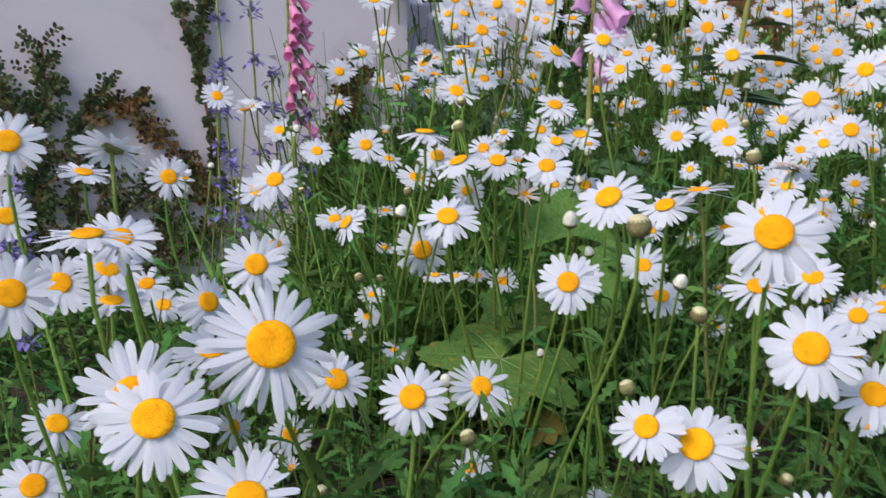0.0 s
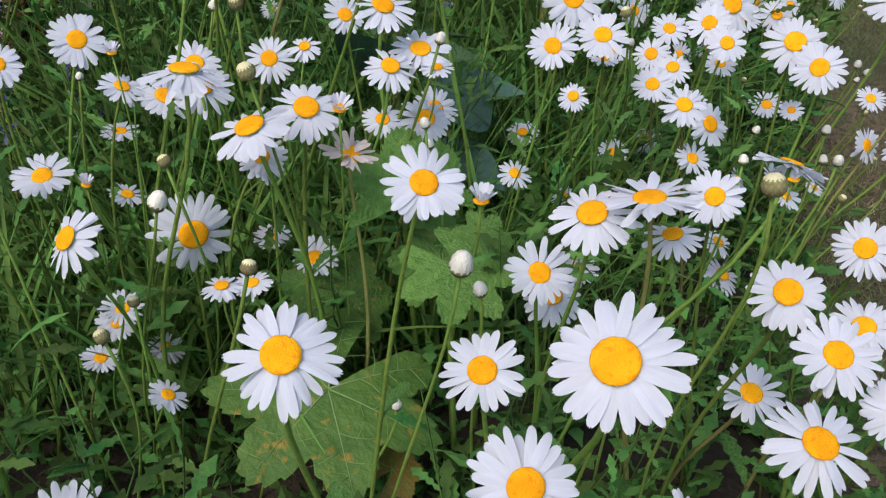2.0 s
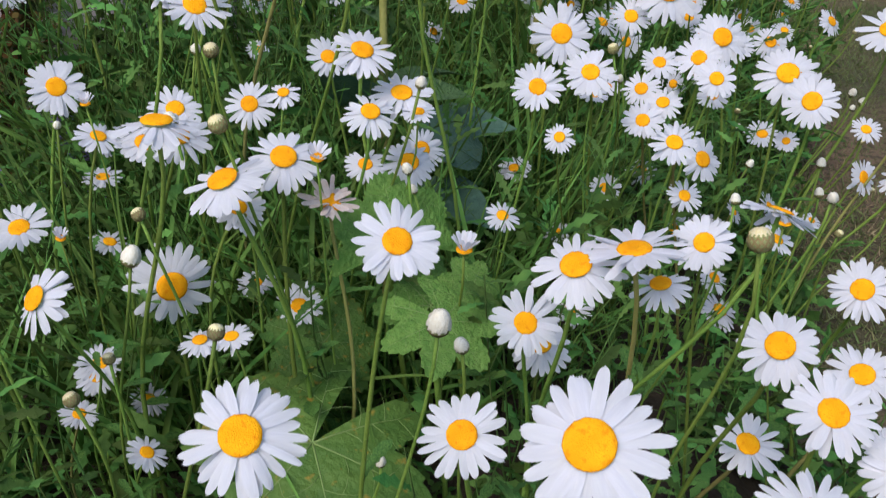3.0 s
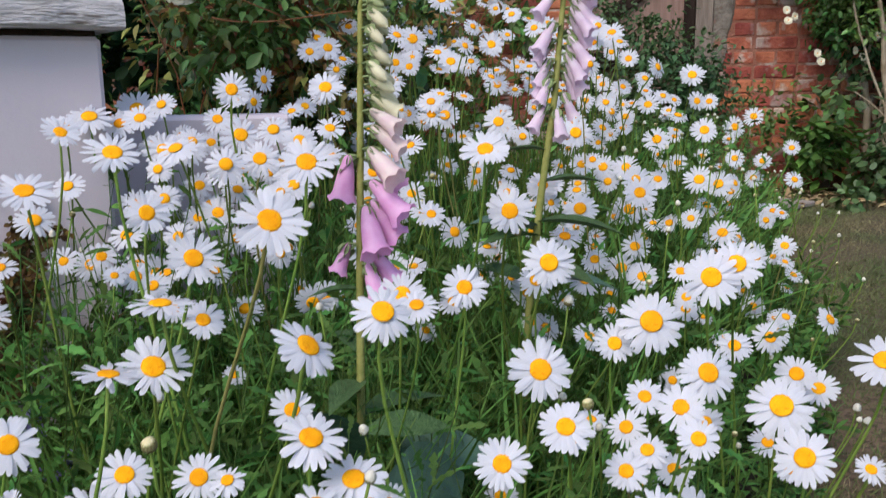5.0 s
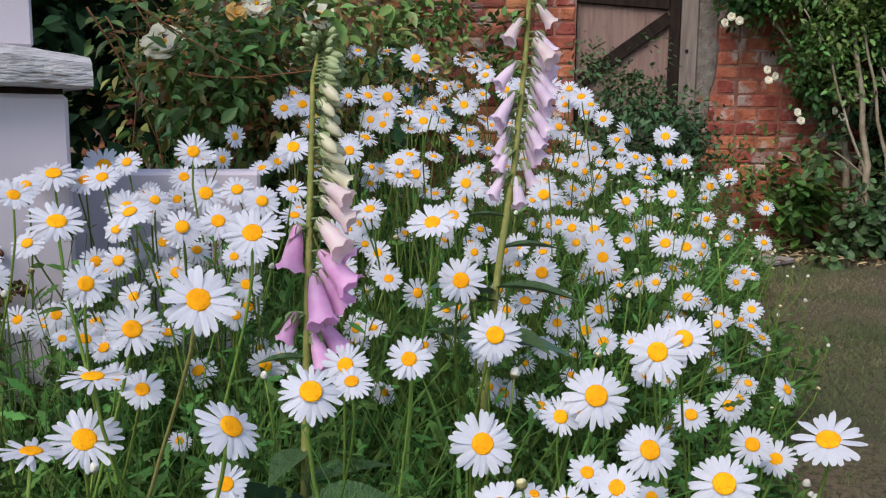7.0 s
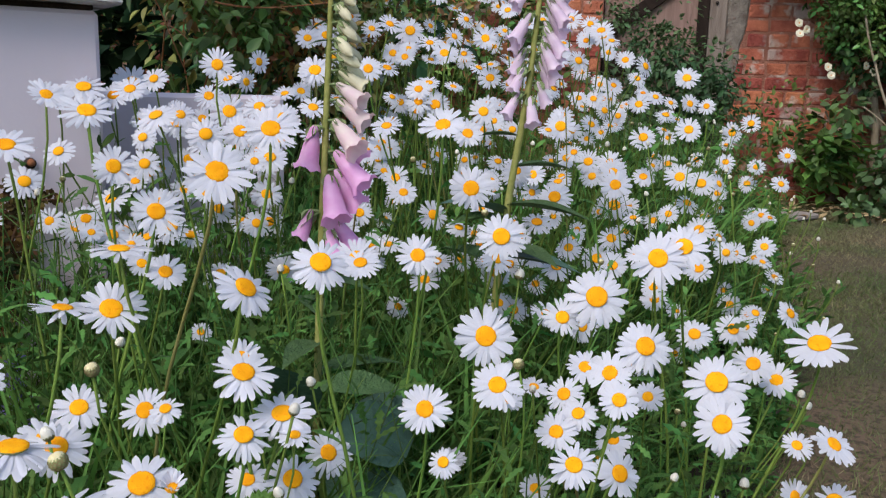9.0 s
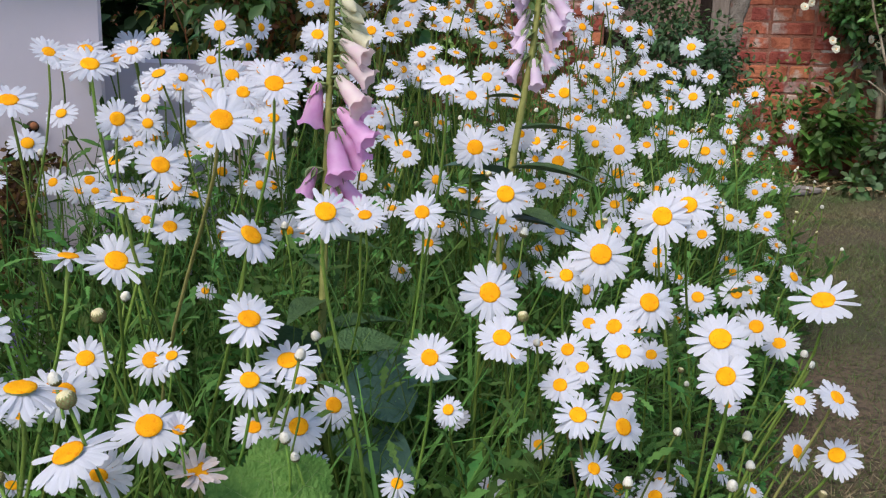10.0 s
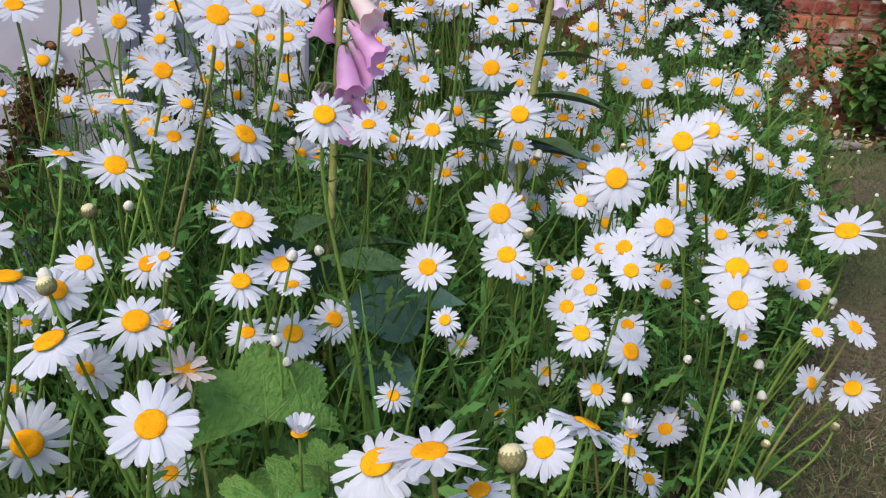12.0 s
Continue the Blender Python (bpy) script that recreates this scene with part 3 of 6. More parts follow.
daisy(0.202, 0.550, 0.300, 0.0215, -103, 64)
daisy(0.079, 0.555, 0.304, 0.0214, -99, 32)
daisy(0.022, 0.569, 0.227, 0.0234, -64, 43)
daisy(0.107, 0.446, 0.250, 0.0205, -118, 38)
daisy(-0.238, 0.596, 0.286, 0.0253, -34, 78)
daisy(-0.196, 0.690, 0.258, 0.0259, -42, 28)
daisy(-0.275, 0.599, 0.299, 0.0253, -64, 38)
daisy(-0.241, 0.601, 0.308, 0.0253, -38, 60)
daisy(0.001, 0.609, 0.340, 0.0230, -92, 52)
daisy(0.265, 0.614, 0.289, 0.0218, -112, 52)
daisy(0.015, 0.631, 0.136, 0.0166, -103, 62)
daisy(0.263, 0.654, 0.302, 0.0219, -132, 46)
daisy(0.101, 0.663, 0.278, 0.0219, -116, 53)
daisy(-0.342, 0.670, 0.336, 0.0220, -59, 26)
daisy(0.245, 0.680, 0.130, 0.0166, -70, 42)
daisy(0.276, 0.686, 0.359, 0.0200, 20, 62)
daisy(0.360, 0.693, 0.241, 0.0220, -140, 61)
daisy(0.354, 0.696, 0.135, 0.0133, -114, 59)
daisy(0.082, 0.701, 0.363, 0.0206, -94, 48)
daisy(-0.138, 0.702, 0.135, 0.0207, -82, 49)
daisy(0.206, 0.704, 0.340, 0.0267, 152, 83)
daisy(-0.187, 0.705, 0.141, 0.0220, -18, 20)
daisy(0.302, 0.710, 0.191, 0.0220, -100, 61)
daisy(-0.296, 0.713, 0.364, 0.0220, -27, 71)
daisy(0.184, 0.724, 0.325, 0.0259, -140, 63)
daisy(0.237, 0.725, 0.305, 0.0181, -162, 74)
daisy(0.445, 0.732, 0.133, 0.0203, -119, 64)
daisy(0.279, 0.750, 0.313, 0.0185, -135, 40)
daisy(0.327, 0.746, 0.310, 0.0117, -65, 57)
daisy(-0.168, 0.749, 0.275, 0.0299, -79, 30)
daisy(0.420, 0.766, 0.251, 0.0232, -140, 41)
daisy(-0.275, 0.775, 0.253, 0.0220, -73, 59)
daisy(0.180, 0.778, 0.260, 0.0220, -97, 44)
daisy(-0.253, 0.796, 0.348, 0.0220, -66, 24)
daisy(0.206, 0.812, 0.221, 0.0220, -109, 48)
daisy(-0.096, 0.826, 0.297, 0.0225, -150, 40)
daisy(-0.276, 0.819, 0.220, 0.0220, -64, 51)
daisy(0.013, 0.830, 0.354, 0.0268, -147, 66)
daisy(-0.012, 0.862, 0.234, 0.0147, -105, 82)
daisy(0.008, 0.864, 0.232, 0.0149, -128, 80)
daisy(-0.056, 0.860, 0.155, 0.0150, -29, 60)
daisy(0.022, 0.874, 0.318, 0.0169, -98, -15)
daisy(0.053, 0.875, 0.348, 0.0247, -90, 54)
daisy(-0.019, 0.875, 0.378, 0.0279, -30, 85)
daisy(0.024, 0.895, 0.308, 0.0189, -39, 31)
daisy(-0.176, 0.898, 0.330, 0.0263, -93, 41)
daisy(-0.080, 0.904, 0.203, 0.0155, -81, 66)
daisy(0.116, 0.905, 0.363, 0.0197, -87, 55)
daisy(0.255, 0.906, 0.331, 0.0123, -121, 39)
daisy(0.150, 0.908, 0.359, 0.0123, -99, 70)
daisy(-0.026, 0.914, 0.249, 0.0314, -82, 4)
daisy(-0.103, 0.924, 0.152, 0.0143, -58, 66)
daisy(0.143, 0.926, 0.368, 0.0225, -95, 63)
daisy(0.117, 0.928, 0.399, 0.0232, -76, 58)
daisy(0.246, 0.929, 0.363, 0.0195, -110, 31)
daisy(0.368, 0.933, 0.307, 0.0205, -108, 51)
daisy(0.225, 0.938, 0.260, 0.0144, -89, 55)
daisy(0.062, 0.939, 0.206, 0.0188, -94, 51)
daisy(0.151, 0.939, 0.312, 0.0213, -89, 46)
daisy(0.388, 0.940, 0.256, 0.0157, -92, 43)
daisy(0.064, 0.944, 0.370, 0.0125, -108, 58)
daisy(0.119, 0.944, 0.312, 0.0162, -90, 57)
daisy(-0.008, 0.947, 0.346, 0.0225, -76, 43)
daisy(0.505, 0.947, 0.325, 0.0245, -137, 31)
daisy(0.120, 0.948, 0.454, 0.0241, -45, 46)
daisy(-0.090, 0.950, 0.166, 0.0160, -84, 42)
daisy(0.621, 0.952, 0.296, 0.0203, -74, 50)
daisy(0.413, 0.953, 0.350, 0.0177, -111, 37)
daisy(0.165, 0.963, 0.271, 0.0107, -118, 66)
daisy(0.642, 0.968, 0.232, 0.0231, -145, 49)
daisy(0.175, 0.975, 0.465, 0.0239, -89, 41)
daisy(-0.062, 0.980, 0.340, 0.0167, -45, 62)
daisy(0.612, 0.984, 0.231, 0.0191, -73, 19)
daisy(0.102, 0.985, 0.531, 0.0254, -83, 35)
daisy(0.316, 0.989, 0.134, 0.0183, -129, 52)
daisy(0.471, 0.997, 0.138, 0.0180, -63, 54)
daisy(-0.008, 0.998, 0.431, 0.0221, -2, 82)
daisy(0.442, 1.000, 0.262, 0.0233, -81, 33)
daisy(0.045, 1.004, 0.347, 0.0193, -95, 32)
daisy(0.429, 1.006, 0.354, 0.0208, -130, 37)
daisy(-0.130, 1.006, 0.268, 0.0231, -97, 62)
daisy(0.036, 1.006, 0.196, 0.0163, -102, 71)
daisy(0.327, 1.007, 0.349, 0.0232, -112, 46)
daisy(0.631, 1.013, 0.268, 0.0157, -109, 53)
daisy(0.386, 1.016, 0.299, 0.0189, -121, 41)
daisy(0.410, 1.025, 0.311, 0.0178, -127, 51)
daisy(0.606, 1.034, 0.166, 0.0110, -78, 58)
daisy(-0.224, 1.037, 0.299, 0.0288, -73, 49)
daisy(0.189, 1.040, 0.285, 0.0215, -73, 37)
daisy(0.215, 1.041, 0.450, 0.0170, -108, 59)
daisy(-0.009, 1.051, 0.335, 0.0214, -86, 47)
daisy(-0.153, 1.051, 0.343, 0.0204, -72, 46)
daisy(-0.035, 1.053, 0.309, 0.0247, -64, 59)
daisy(0.356, 1.056, 0.314, 0.0151, -76, 74)
daisy(0.679, 1.058, 0.353, 0.0338, -141, 60)
daisy(0.016, 1.072, 0.410, 0.0277, -71, 46)
daisy(0.578, 1.074, 0.313, 0.0327, -124, 40)
daisy(0.499, 1.077, 0.353, 0.0280, -103, 32)
daisy(-0.077, 1.078, 0.217, 0.0168, -37, 67)
daisy(0.418, 1.079, 0.309, 0.0189, -126, 39)
daisy(0.092, 1.086, 0.503, 0.0103, -82, 34)
daisy(0.119, 1.078, 0.361, 0.0190, -88, 42)
daisy(0.612, 1.101, 0.230, 0.0130, -131, 43)
daisy(0.448, 1.101, 0.327, 0.0193, -115, 48)
daisy(0.488, 1.111, 0.244, 0.0198, -116, 56)
daisy(-0.100, 1.117, 0.343, 0.0242, -78, 30)
daisy(0.409, 1.118, 0.194, 0.0171, -114, 48)
daisy(0.351, 1.121, 0.357, 0.0308, -103, 30)
daisy(0.017, 1.122, 0.521, 0.0188, -76, 19)
daisy(0.050, 1.123, 0.482, 0.0237, -74, 35)
daisy(0.551, 1.127, 0.117, 0.0227, -133, 54)
daisy(0.538, 1.137, 0.277, 0.0175, -121, 41)
daisy(0.473, 1.138, 0.388, 0.0329, -113, 31)
daisy(-0.079, 1.139, 0.254, 0.0176, -77, 77)
daisy(0.588, 1.139, 0.136, 0.0154, -50, 34)
daisy(-0.213, 1.141, 0.362, 0.0220, -87, 49)
daisy(0.638, 1.142, 0.134, 0.0187, -53, 35)
daisy(-0.252, 1.148, 0.393, 0.0220, -108, 71)
daisy(-0.293, 1.151, 0.407, 0.0220, -64, 37)
daisy(0.372, 1.152, 0.134, 0.0164, -126, 69)
daisy(0.054, 1.153, 0.422, 0.0190, -76, 44)
daisy(0.547, 1.154, 0.423, 0.0308, -116, 25)
daisy(0.230, 1.158, 0.430, 0.0220, -103, 37)
daisy(0.578, 1.158, 0.434, 0.0292, -126, 39)
daisy(0.448, 1.165, 0.360, 0.0216, -107, 37)
daisy(0.292, 1.167, 0.429, 0.0223, -102, 33)
daisy(0.025, 1.064, 0.461, 0.0255, -40, 85)
daisy(0.381, 1.176, 0.445, 0.0271, -104, 29)
daisy(0.317, 1.179, 0.557, 0.0238, -118, 51)
daisy(-0.010, 1.180, 0.565, 0.0243, -79, 51)
daisy(0.151, 1.181, 0.551, 0.0276, -94, 42)
daisy(0.340, 1.202, 0.194, 0.0188, -123, 64)
daisy(0.028, 1.222, 0.416, 0.0150, -78, 39)
daisy(-0.092, 1.243, 0.529, 0.0270, -80, 59)
daisy(0.374, 1.269, 0.483, 0.0273, -104, 26)
daisy(0.585, 1.275, 0.401, 0.0163, -116, 45)
daisy(0.476, 1.282, 0.331, 0.0208, -72, 52)
daisy(0.558, 1.301, 0.132, 0.0209, -130, 50)
daisy(-0.031, 1.325, 0.430, 0.0124, -81, 42)
daisy(0.427, 1.328, 0.390, 0.0206, -91, 42)
daisy(0.804, 1.342, 0.232, 0.0290, -121, 37)
daisy(-0.073, 1.353, 0.574, 0.0204, -64, 44)
daisy(0.142, 1.355, 0.504, 0.0145, -90, 33)
daisy(0.862, 1.368, 0.196, 0.0281, -129, 46)
daisy(0.882, 1.379, 0.290, 0.0220, -71, 35)
daisy(-0.163, 1.379, 0.384, 0.0227, -71, 47)
daisy(0.736, 1.384, 0.265, 0.0253, -118, 44)
daisy(0.176, 1.393, 0.368, 0.0227, -93, -16)
daisy(0.274, 1.437, 0.473, 0.0198, -95, 29)
daisy(0.832, 1.439, 0.252, 0.0250, -108, 34)
daisy(0.334, 1.446, 0.456, 0.0184, -98, 41)
daisy(0.129, 1.467, 0.531, 0.0248, -92, 32)
daisy(0.161, 1.472, 0.451, 0.0219, -83, 40)
daisy(0.427, 1.477, 0.531, 0.0227, -97, 36)
daisy(0.484, 1.485, 0.293, 0.0179, -79, 34)
daisy(0.730, 1.499, 0.305, 0.0212, -128, 40)
daisy(0.508, 1.508, 0.478, 0.0218, -103, 44)
daisy(0.103, 1.524, 0.612, 0.0227, -91, 20)
daisy(0.078, 1.532, 0.459, 0.0227, -90, 35)
daisy(0.301, 1.537, 0.613, 0.0199, -102, 27)
daisy(-0.078, 1.538, 0.401, 0.0227, -78, 32)
daisy(0.520, 1.539, 0.468, 0.0225, -116, 28)
daisy(0.758, 1.545, 0.273, 0.0221, -116, 42)
daisy(0.684, 1.546, 0.329, 0.0238, -115, 39)
daisy(0.101, 1.566, 0.419, 0.0216, -82, 37)
daisy(0.599, 1.586, 0.430, 0.0281, -115, 30)
daisy(0.233, 1.595, 0.558, 0.0218, -86, 49)
daisy(0.640, 1.618, 0.344, 0.0226, -124, 43)
daisy(0.715, 1.620, 0.444, 0.0270, -110, 29)
daisy(0.304, 1.621, 0.403, 0.0213, -97, 31)
daisy(0.891, 1.645, 0.298, 0.0255, -126, 34)
daisy(0.013, 1.671, 0.530, 0.0287, -83, 32)
daisy(-0.080, 1.675, 0.578, 0.0314, -87, 55)
daisy(0.044, 1.675, 0.531, 0.0276, -86, 31)
daisy(1.019, 1.682, 0.201, 0.0153, -125, 41)
daisy(0.727, 1.698, 0.308, 0.0282, -112, 39)
daisy(0.753, 1.702, 0.342, 0.0250, -112, 37)
daisy(0.119, 1.704, 0.546, 0.0306, -83, 29)
daisy(0.644, 1.713, 0.640, 0.0190, -119, 25)
daisy(0.930, 1.719, 0.352, 0.0272, -129, 41)
daisy(0.089, 1.754, 0.567, 0.0231, -89, 35)
daisy(-0.023, 1.760, 0.584, 0.0317, -85, 34)
daisy(0.743, 1.770, 0.245, 0.0191, -104, 51)
daisy(0.124, 1.770, 0.485, 0.0242, -96, 33)
daisy(0.254, 1.775, 0.611, 0.0300, -100, 38)
daisy(0.633, 1.780, 0.443, 0.0238, -116, 28)
daisy(0.078, 1.782, 0.531, 0.0212, -95, 36)
daisy(0.923, 1.789, 0.438, 0.0282, -127, 32)
daisy(0.544, 1.796, 0.550, 0.0261, -109, 29)
daisy(1.058, 1.800, 0.188, 0.0235, -130, 36)
daisy(0.148, 1.838, 0.589, 0.0198, -55, 5)
daisy(1.150, 1.840, 0.293, 0.0243, -124, 37)
daisy(0.710, 1.854, 0.524, 0.0303, -108, 26)
daisy(0.461, 1.856, 0.596, 0.0213, -99, 62)
daisy(0.983, 1.875, 0.520, 0.0260, -123, 26)
daisy(1.029, 1.891, 0.414, 0.0286, -123, 29)
daisy(0.830, 1.891, 0.454, 0.0264, -118, 32)
daisy(1.171, 1.902, 0.258, 0.0190, -137, 47)
daisy(0.095, 1.905, 0.168, 0.0242, -70, 64)
daisy(0.747, 1.908, 0.461, 0.0245, -118, 32)
daisy(0.391, 1.928, 0.484, 0.0251, -103, 27)
daisy(0.803, 1.933, 0.452, 0.0266, -120, 28)
daisy(0.218, 1.945, 0.570, 0.0216, -111, 54)
daisy(0.174, 1.954, 0.624, 0.0215, -56, 3)
daisy(0.390, 1.956, 0.454, 0.0228, -93, 28)
daisy(-0.300, 1.957, 0.252, 0.0242, -90, 60)
daisy(0.933, 1.964, 0.499, 0.0273, -118, 27)
daisy(0.760, 1.973, 0.539, 0.0241, -107, 35)
daisy(0.949, 1.983, 0.417, 0.0253, -113, 44)
daisy(0.889, 1.984, 0.358, 0.0373, -115, 42)
daisy(0.505, 1.988, 0.555, 0.0301, -104, 29)
daisy(0.983, 1.991, 0.324, 0.0244, -129, 40)
daisy(0.307, 2.016, 0.211, 0.0242, -88, 47)
daisy(0.420, 2.038, 0.622, 0.0265, -77, 58)
daisy(0.848, 2.050, 0.489, 0.0179, -114, 36)
daisy(0.539, 2.062, 0.654, 0.0273, -102, 36)
daisy(0.453, 2.069, 0.556, 0.0230, -99, 29)
daisy(1.183, 2.078, 0.370, 0.0222, -131, 29)
daisy(0.632, 2.093, 0.687, 0.0262, -103, 24)
daisy(0.891, 2.096, 0.703, 0.0260, -116, 24)
daisy(0.538, 2.121, 0.777, 0.0298, -98, 21)
daisy(0.655, 2.125, 0.609, 0.0270, -105, 27)
daisy(1.000, 2.127, 0.561, 0.0264, -117, 36)
daisy(0.947, 2.130, 0.514, 0.0189, -117, 35)
daisy(0.277, 2.137, 0.676, 0.0242, -98, 30)
daisy(0.264, 2.140, 0.572, 0.0244, -87, 38)
daisy(0.476, 2.144, 0.646, 0.0220, -105, 25)
daisy(0.319, 2.181, 0.685, 0.0281, -96, 30)
daisy(0.945, 2.195, 0.495, 0.0196, -116, 36)
daisy(0.895, 2.217, 0.570, 0.0209, -115, 34)
daisy(1.136, 2.227, 0.421, 0.0256, -124, 42)
daisy(0.504, 2.228, 0.704, 0.0329, -98, 24)
daisy(0.503, 2.232, 0.671, 0.0251, -107, 24)
daisy(0.470, 2.243, 0.656, 0.0251, -104, 25)
daisy(1.304, 2.250, 0.424, 0.0242, -120, 31)
daisy(1.200, 2.259, 0.562, 0.0245, -92, 16)
daisy(0.931, 2.279, 0.707, 0.0237, -114, 16)
daisy(0.313, 2.289, 0.709, 0.0231, -91, 29)
daisy(1.216, 2.311, 0.623, 0.0326, -117, 32)
daisy(1.006, 2.333, 0.568, 0.0224, -113, 39)
daisy(1.211, 2.373, 0.473, 0.0220, -113, 35)
daisy(1.096, 2.409, 0.664, 0.0272, -120, 31)
daisy(1.537, 2.468, 0.390, 0.0249, -124, 28)
daisy(1.537, 2.504, 0.340, 0.0279, -123, 30)
daisy(1.379, 2.515, 0.405, 0.0239, -129, 30)
daisy(1.704, 2.568, 0.413, 0.0253, -122, 30)
daisy(1.438, 2.584, 0.550, 0.0263, -129, 27)
daisy(1.554, 2.629, 0.474, 0.0333, -101, 15)
daisy(1.619, 2.636, 0.502, 0.0308, -124, 26)
daisy(0.339, 2.658, 0.789, 0.0234, -95, 28)
daisy(0.533, 2.689, 0.808, 0.0284, -104, 27)
daisy(1.376, 2.694, 0.523, 0.0237, -125, 55)
daisy(1.276, 2.786, 0.539, 0.0205, -113, 39)
daisy(-0.108, 0.719, 0.177, 0.0270, -75, 35)
daisy(0.126, 0.672, 0.076, 0.0195, -60, 30)
daisy(-0.136, 0.549, 0.177, 0.0205, -95, 25)
daisy(0.179, 0.388, 0.218, 0.0220, -112, 42)
daisy(-0.188, 0.797, 0.207, 0.0215, -70, 30)
daisy(-0.195, 0.976, 0.245, 0.0200, -75, 30)
daisy(0.081, 0.879, 0.312, 0.0215, -75, 45, "withered")
daisy(0.150, 0.808, 0.300, 0.0155, -80, 84, "half")
daisy(0.072, 0.861, 0.350, 0.0130, -80, 65, "half")
daisy(0.082, 0.651, 0.130, 0.0110, -60, 50, "half")
daisy(-0.118, 0.598, 0.155, 0.0100, -90, 70, "half")
daisy(0.299, 0.646, 0.193, 0.0080, -90, 60, "half")
daisy(0.217, 0.590, 0.166, 0.0110, -70, 60, "half")
daisy(0.080, 1.288, 0.325, 0.0125, -85, 40)
daisy(0.042, 1.560, 0.195, 0.0144, -90, 40)
daisy(0.391, 1.789, 0.437, 0.0231, -98, 30)
daisy(0.057, 1.740, 0.471, 0.0237, -95, 32)
daisy(0.052, 1.689, 0.430, 0.0211, -80, 40)
daisy(0.070, 1.727, 0.445, 0.0198, -100, 45)
daisy(-0.062, 1.510, 0.416, 0.0206, -85, 40)
daisy(0.191, 1.674, 0.317, 0.0196, -75, 30)
daisy(-0.012, 1.344, 0.424, 0.0196, -60, 45)
daisy(0.002, 1.383, 0.404, 0.0185, -110, 40)
daisy(-0.059, 0.977, 0.120, 0.0150, -60, 55)
daisy(0.404, 1.122, 0.302, 0.0150, -80, 68)
daisy(0.289, 0.591, 0.266, 0.0190, -120, 45)
daisy(0.324, 0.739, 0.324, 0.0115, -100, 82, "half")
daisy(-0.063, 0.944, 0.373, 0.0100, -80, 75, "half")
daisy(-0.233, 0.780, 0.349, 0.0105, -60, 70, "half")
daisy(-0.191, 0.849, 0.405, 0.0150, -80, 78, "half")
daisy(-0.091, 0.924, 0.290, 0.0100, -60, 70, "half")


def more_daisies(rows, label):
    """Daisies between the others, too far off or too hidden to count: one mesh."""
    verts, faces, slots = [], [], []

    def add(v, fs, slot):
        base = len(verts)
        verts.extend(v)
        faces.extend(tuple(base + i for i in f) for f in fs)
        slots.extend([slot] * len(fs))

    for k, (x, y, z, size, az, el) in enumerate(rows):
        r = random.Random(8000 + k)
        m, n = head_pose(x, y, z, size, az, el, r.uniform(0, 6.28))
        for me, slot in ((FAR_RAYS[r.randrange(len(FAR_RAYS))], 0), (FAR_DISC, 1), (CALYXES, 2)):
            add([m @ v.co for v in me.vertices], [tuple(p.vertices) for p in me.polygons], slot)
        base, pts = stem_points(r, Vector((x, y, z)) - n * 0.13 * size, n)
        add(*tube_geometry(pts, 0.0013, 5), 2)
    me = bpy.data.meshes.new("far_daisies")
    me.from_pydata([tuple(v) for v in verts], [], faces)
    for m in (PETAL, DISC, STEM):
        me.materials.append(m)
    me.polygons.foreach_set("material_index", slots)
    me.polygons.foreach_set("use_smooth", [True] * len(faces))
    me.update()
    tagged(new("far_daisies", me), label, "flowers", kind="stuff")


def spread_daisies(count, seed, y0, y1, left, z0, slope, spread):
    out = []
    for i in range(count):
        r = random.Random(seed + i)
        y = r.uniform(y0, y1)
        e = float(bed_edge(y)) - 0.05
        lo, hi = left(e)
        x = r.uniform(lo, hi)
        if 0.12 < x < 0.50 and 0.95 < y < 1.42:
            continue
        z = z0 + slope * y + r.uniform(-spread, spread) - (0.14 if x > e - 0.25 else 0)
        out.append((x, y, z, r.uniform(0.018, 0.0255), r.uniform(-130, -65), r.uniform(20, 65)))
    return out


more_daisies(spread_daisies(138, 5000, 1.5, 2.8, lambda e: (max(e - 1.35, 0.28), e), 0.16, 0.14, 0.12)
             + spread_daisies(32, 6000, 1.42, 1.84, lambda e: (-0.06, 0.36), 0.19, 0.18, 0.10)
             + spread_daisies(24, 6500, 1.3, 1.8, lambda e: (-0.16, 0.30), 0.27, 0.15, 0.08)
             + spread_daisies(58, 7500, 1.8, 3.0, lambda e: (0.28, 1.05), 0.30, 0.155, 0.11)
             + spread_daisies(32, 9900, 1.8, 2.7, lambda e: (0.45, 1.0), 0.36, 0.12, 0.09)
             + spread_daisies(34, 9500, 1.9, 2.8, lambda e: (0.28, 0.85), 0.38, 0.15, 0.09)
             + spread_daisies(40, 7000, 1.0, 1.6, lambda e: (max(0.2, e - 0.7), e), 0.06, 0.16, 0.06), "white daisies crowded between the others in the bed")


# ---- mallow leaves and broad leaves ----
VEIN = surface("pale_vein", (0.145, 0.23, 0.065), (0.20, 0.28, 0.09), 20, 0.6)
RIBS = [math.radians(w) for w in (-152, -104, -52, 0, 52, 104, 152)]


def mallow_surface(a, t, seed):
    """Height of the blade at angle a and share t of its radius."""
    near = min(abs(a - rib) for rib in RIBS) * t
    bulge = 0.030 * t * (1 - math.exp(-(near / 0.14) ** 2))
    x, y = t * math.cos(a), t * math.sin(a)
    quilt = 0.016 * noise.noise(Vector((x * 11, y * 11, seed))) + 0.012 * noise.noise(Vector((x * 22, y * 22, seed + 5)))
    return -0.17 * t * t * (1 - 0.6 * math.cos(a)) + bulge + 0.045 * t * t * math.sin(3 * a + seed) + quilt * t


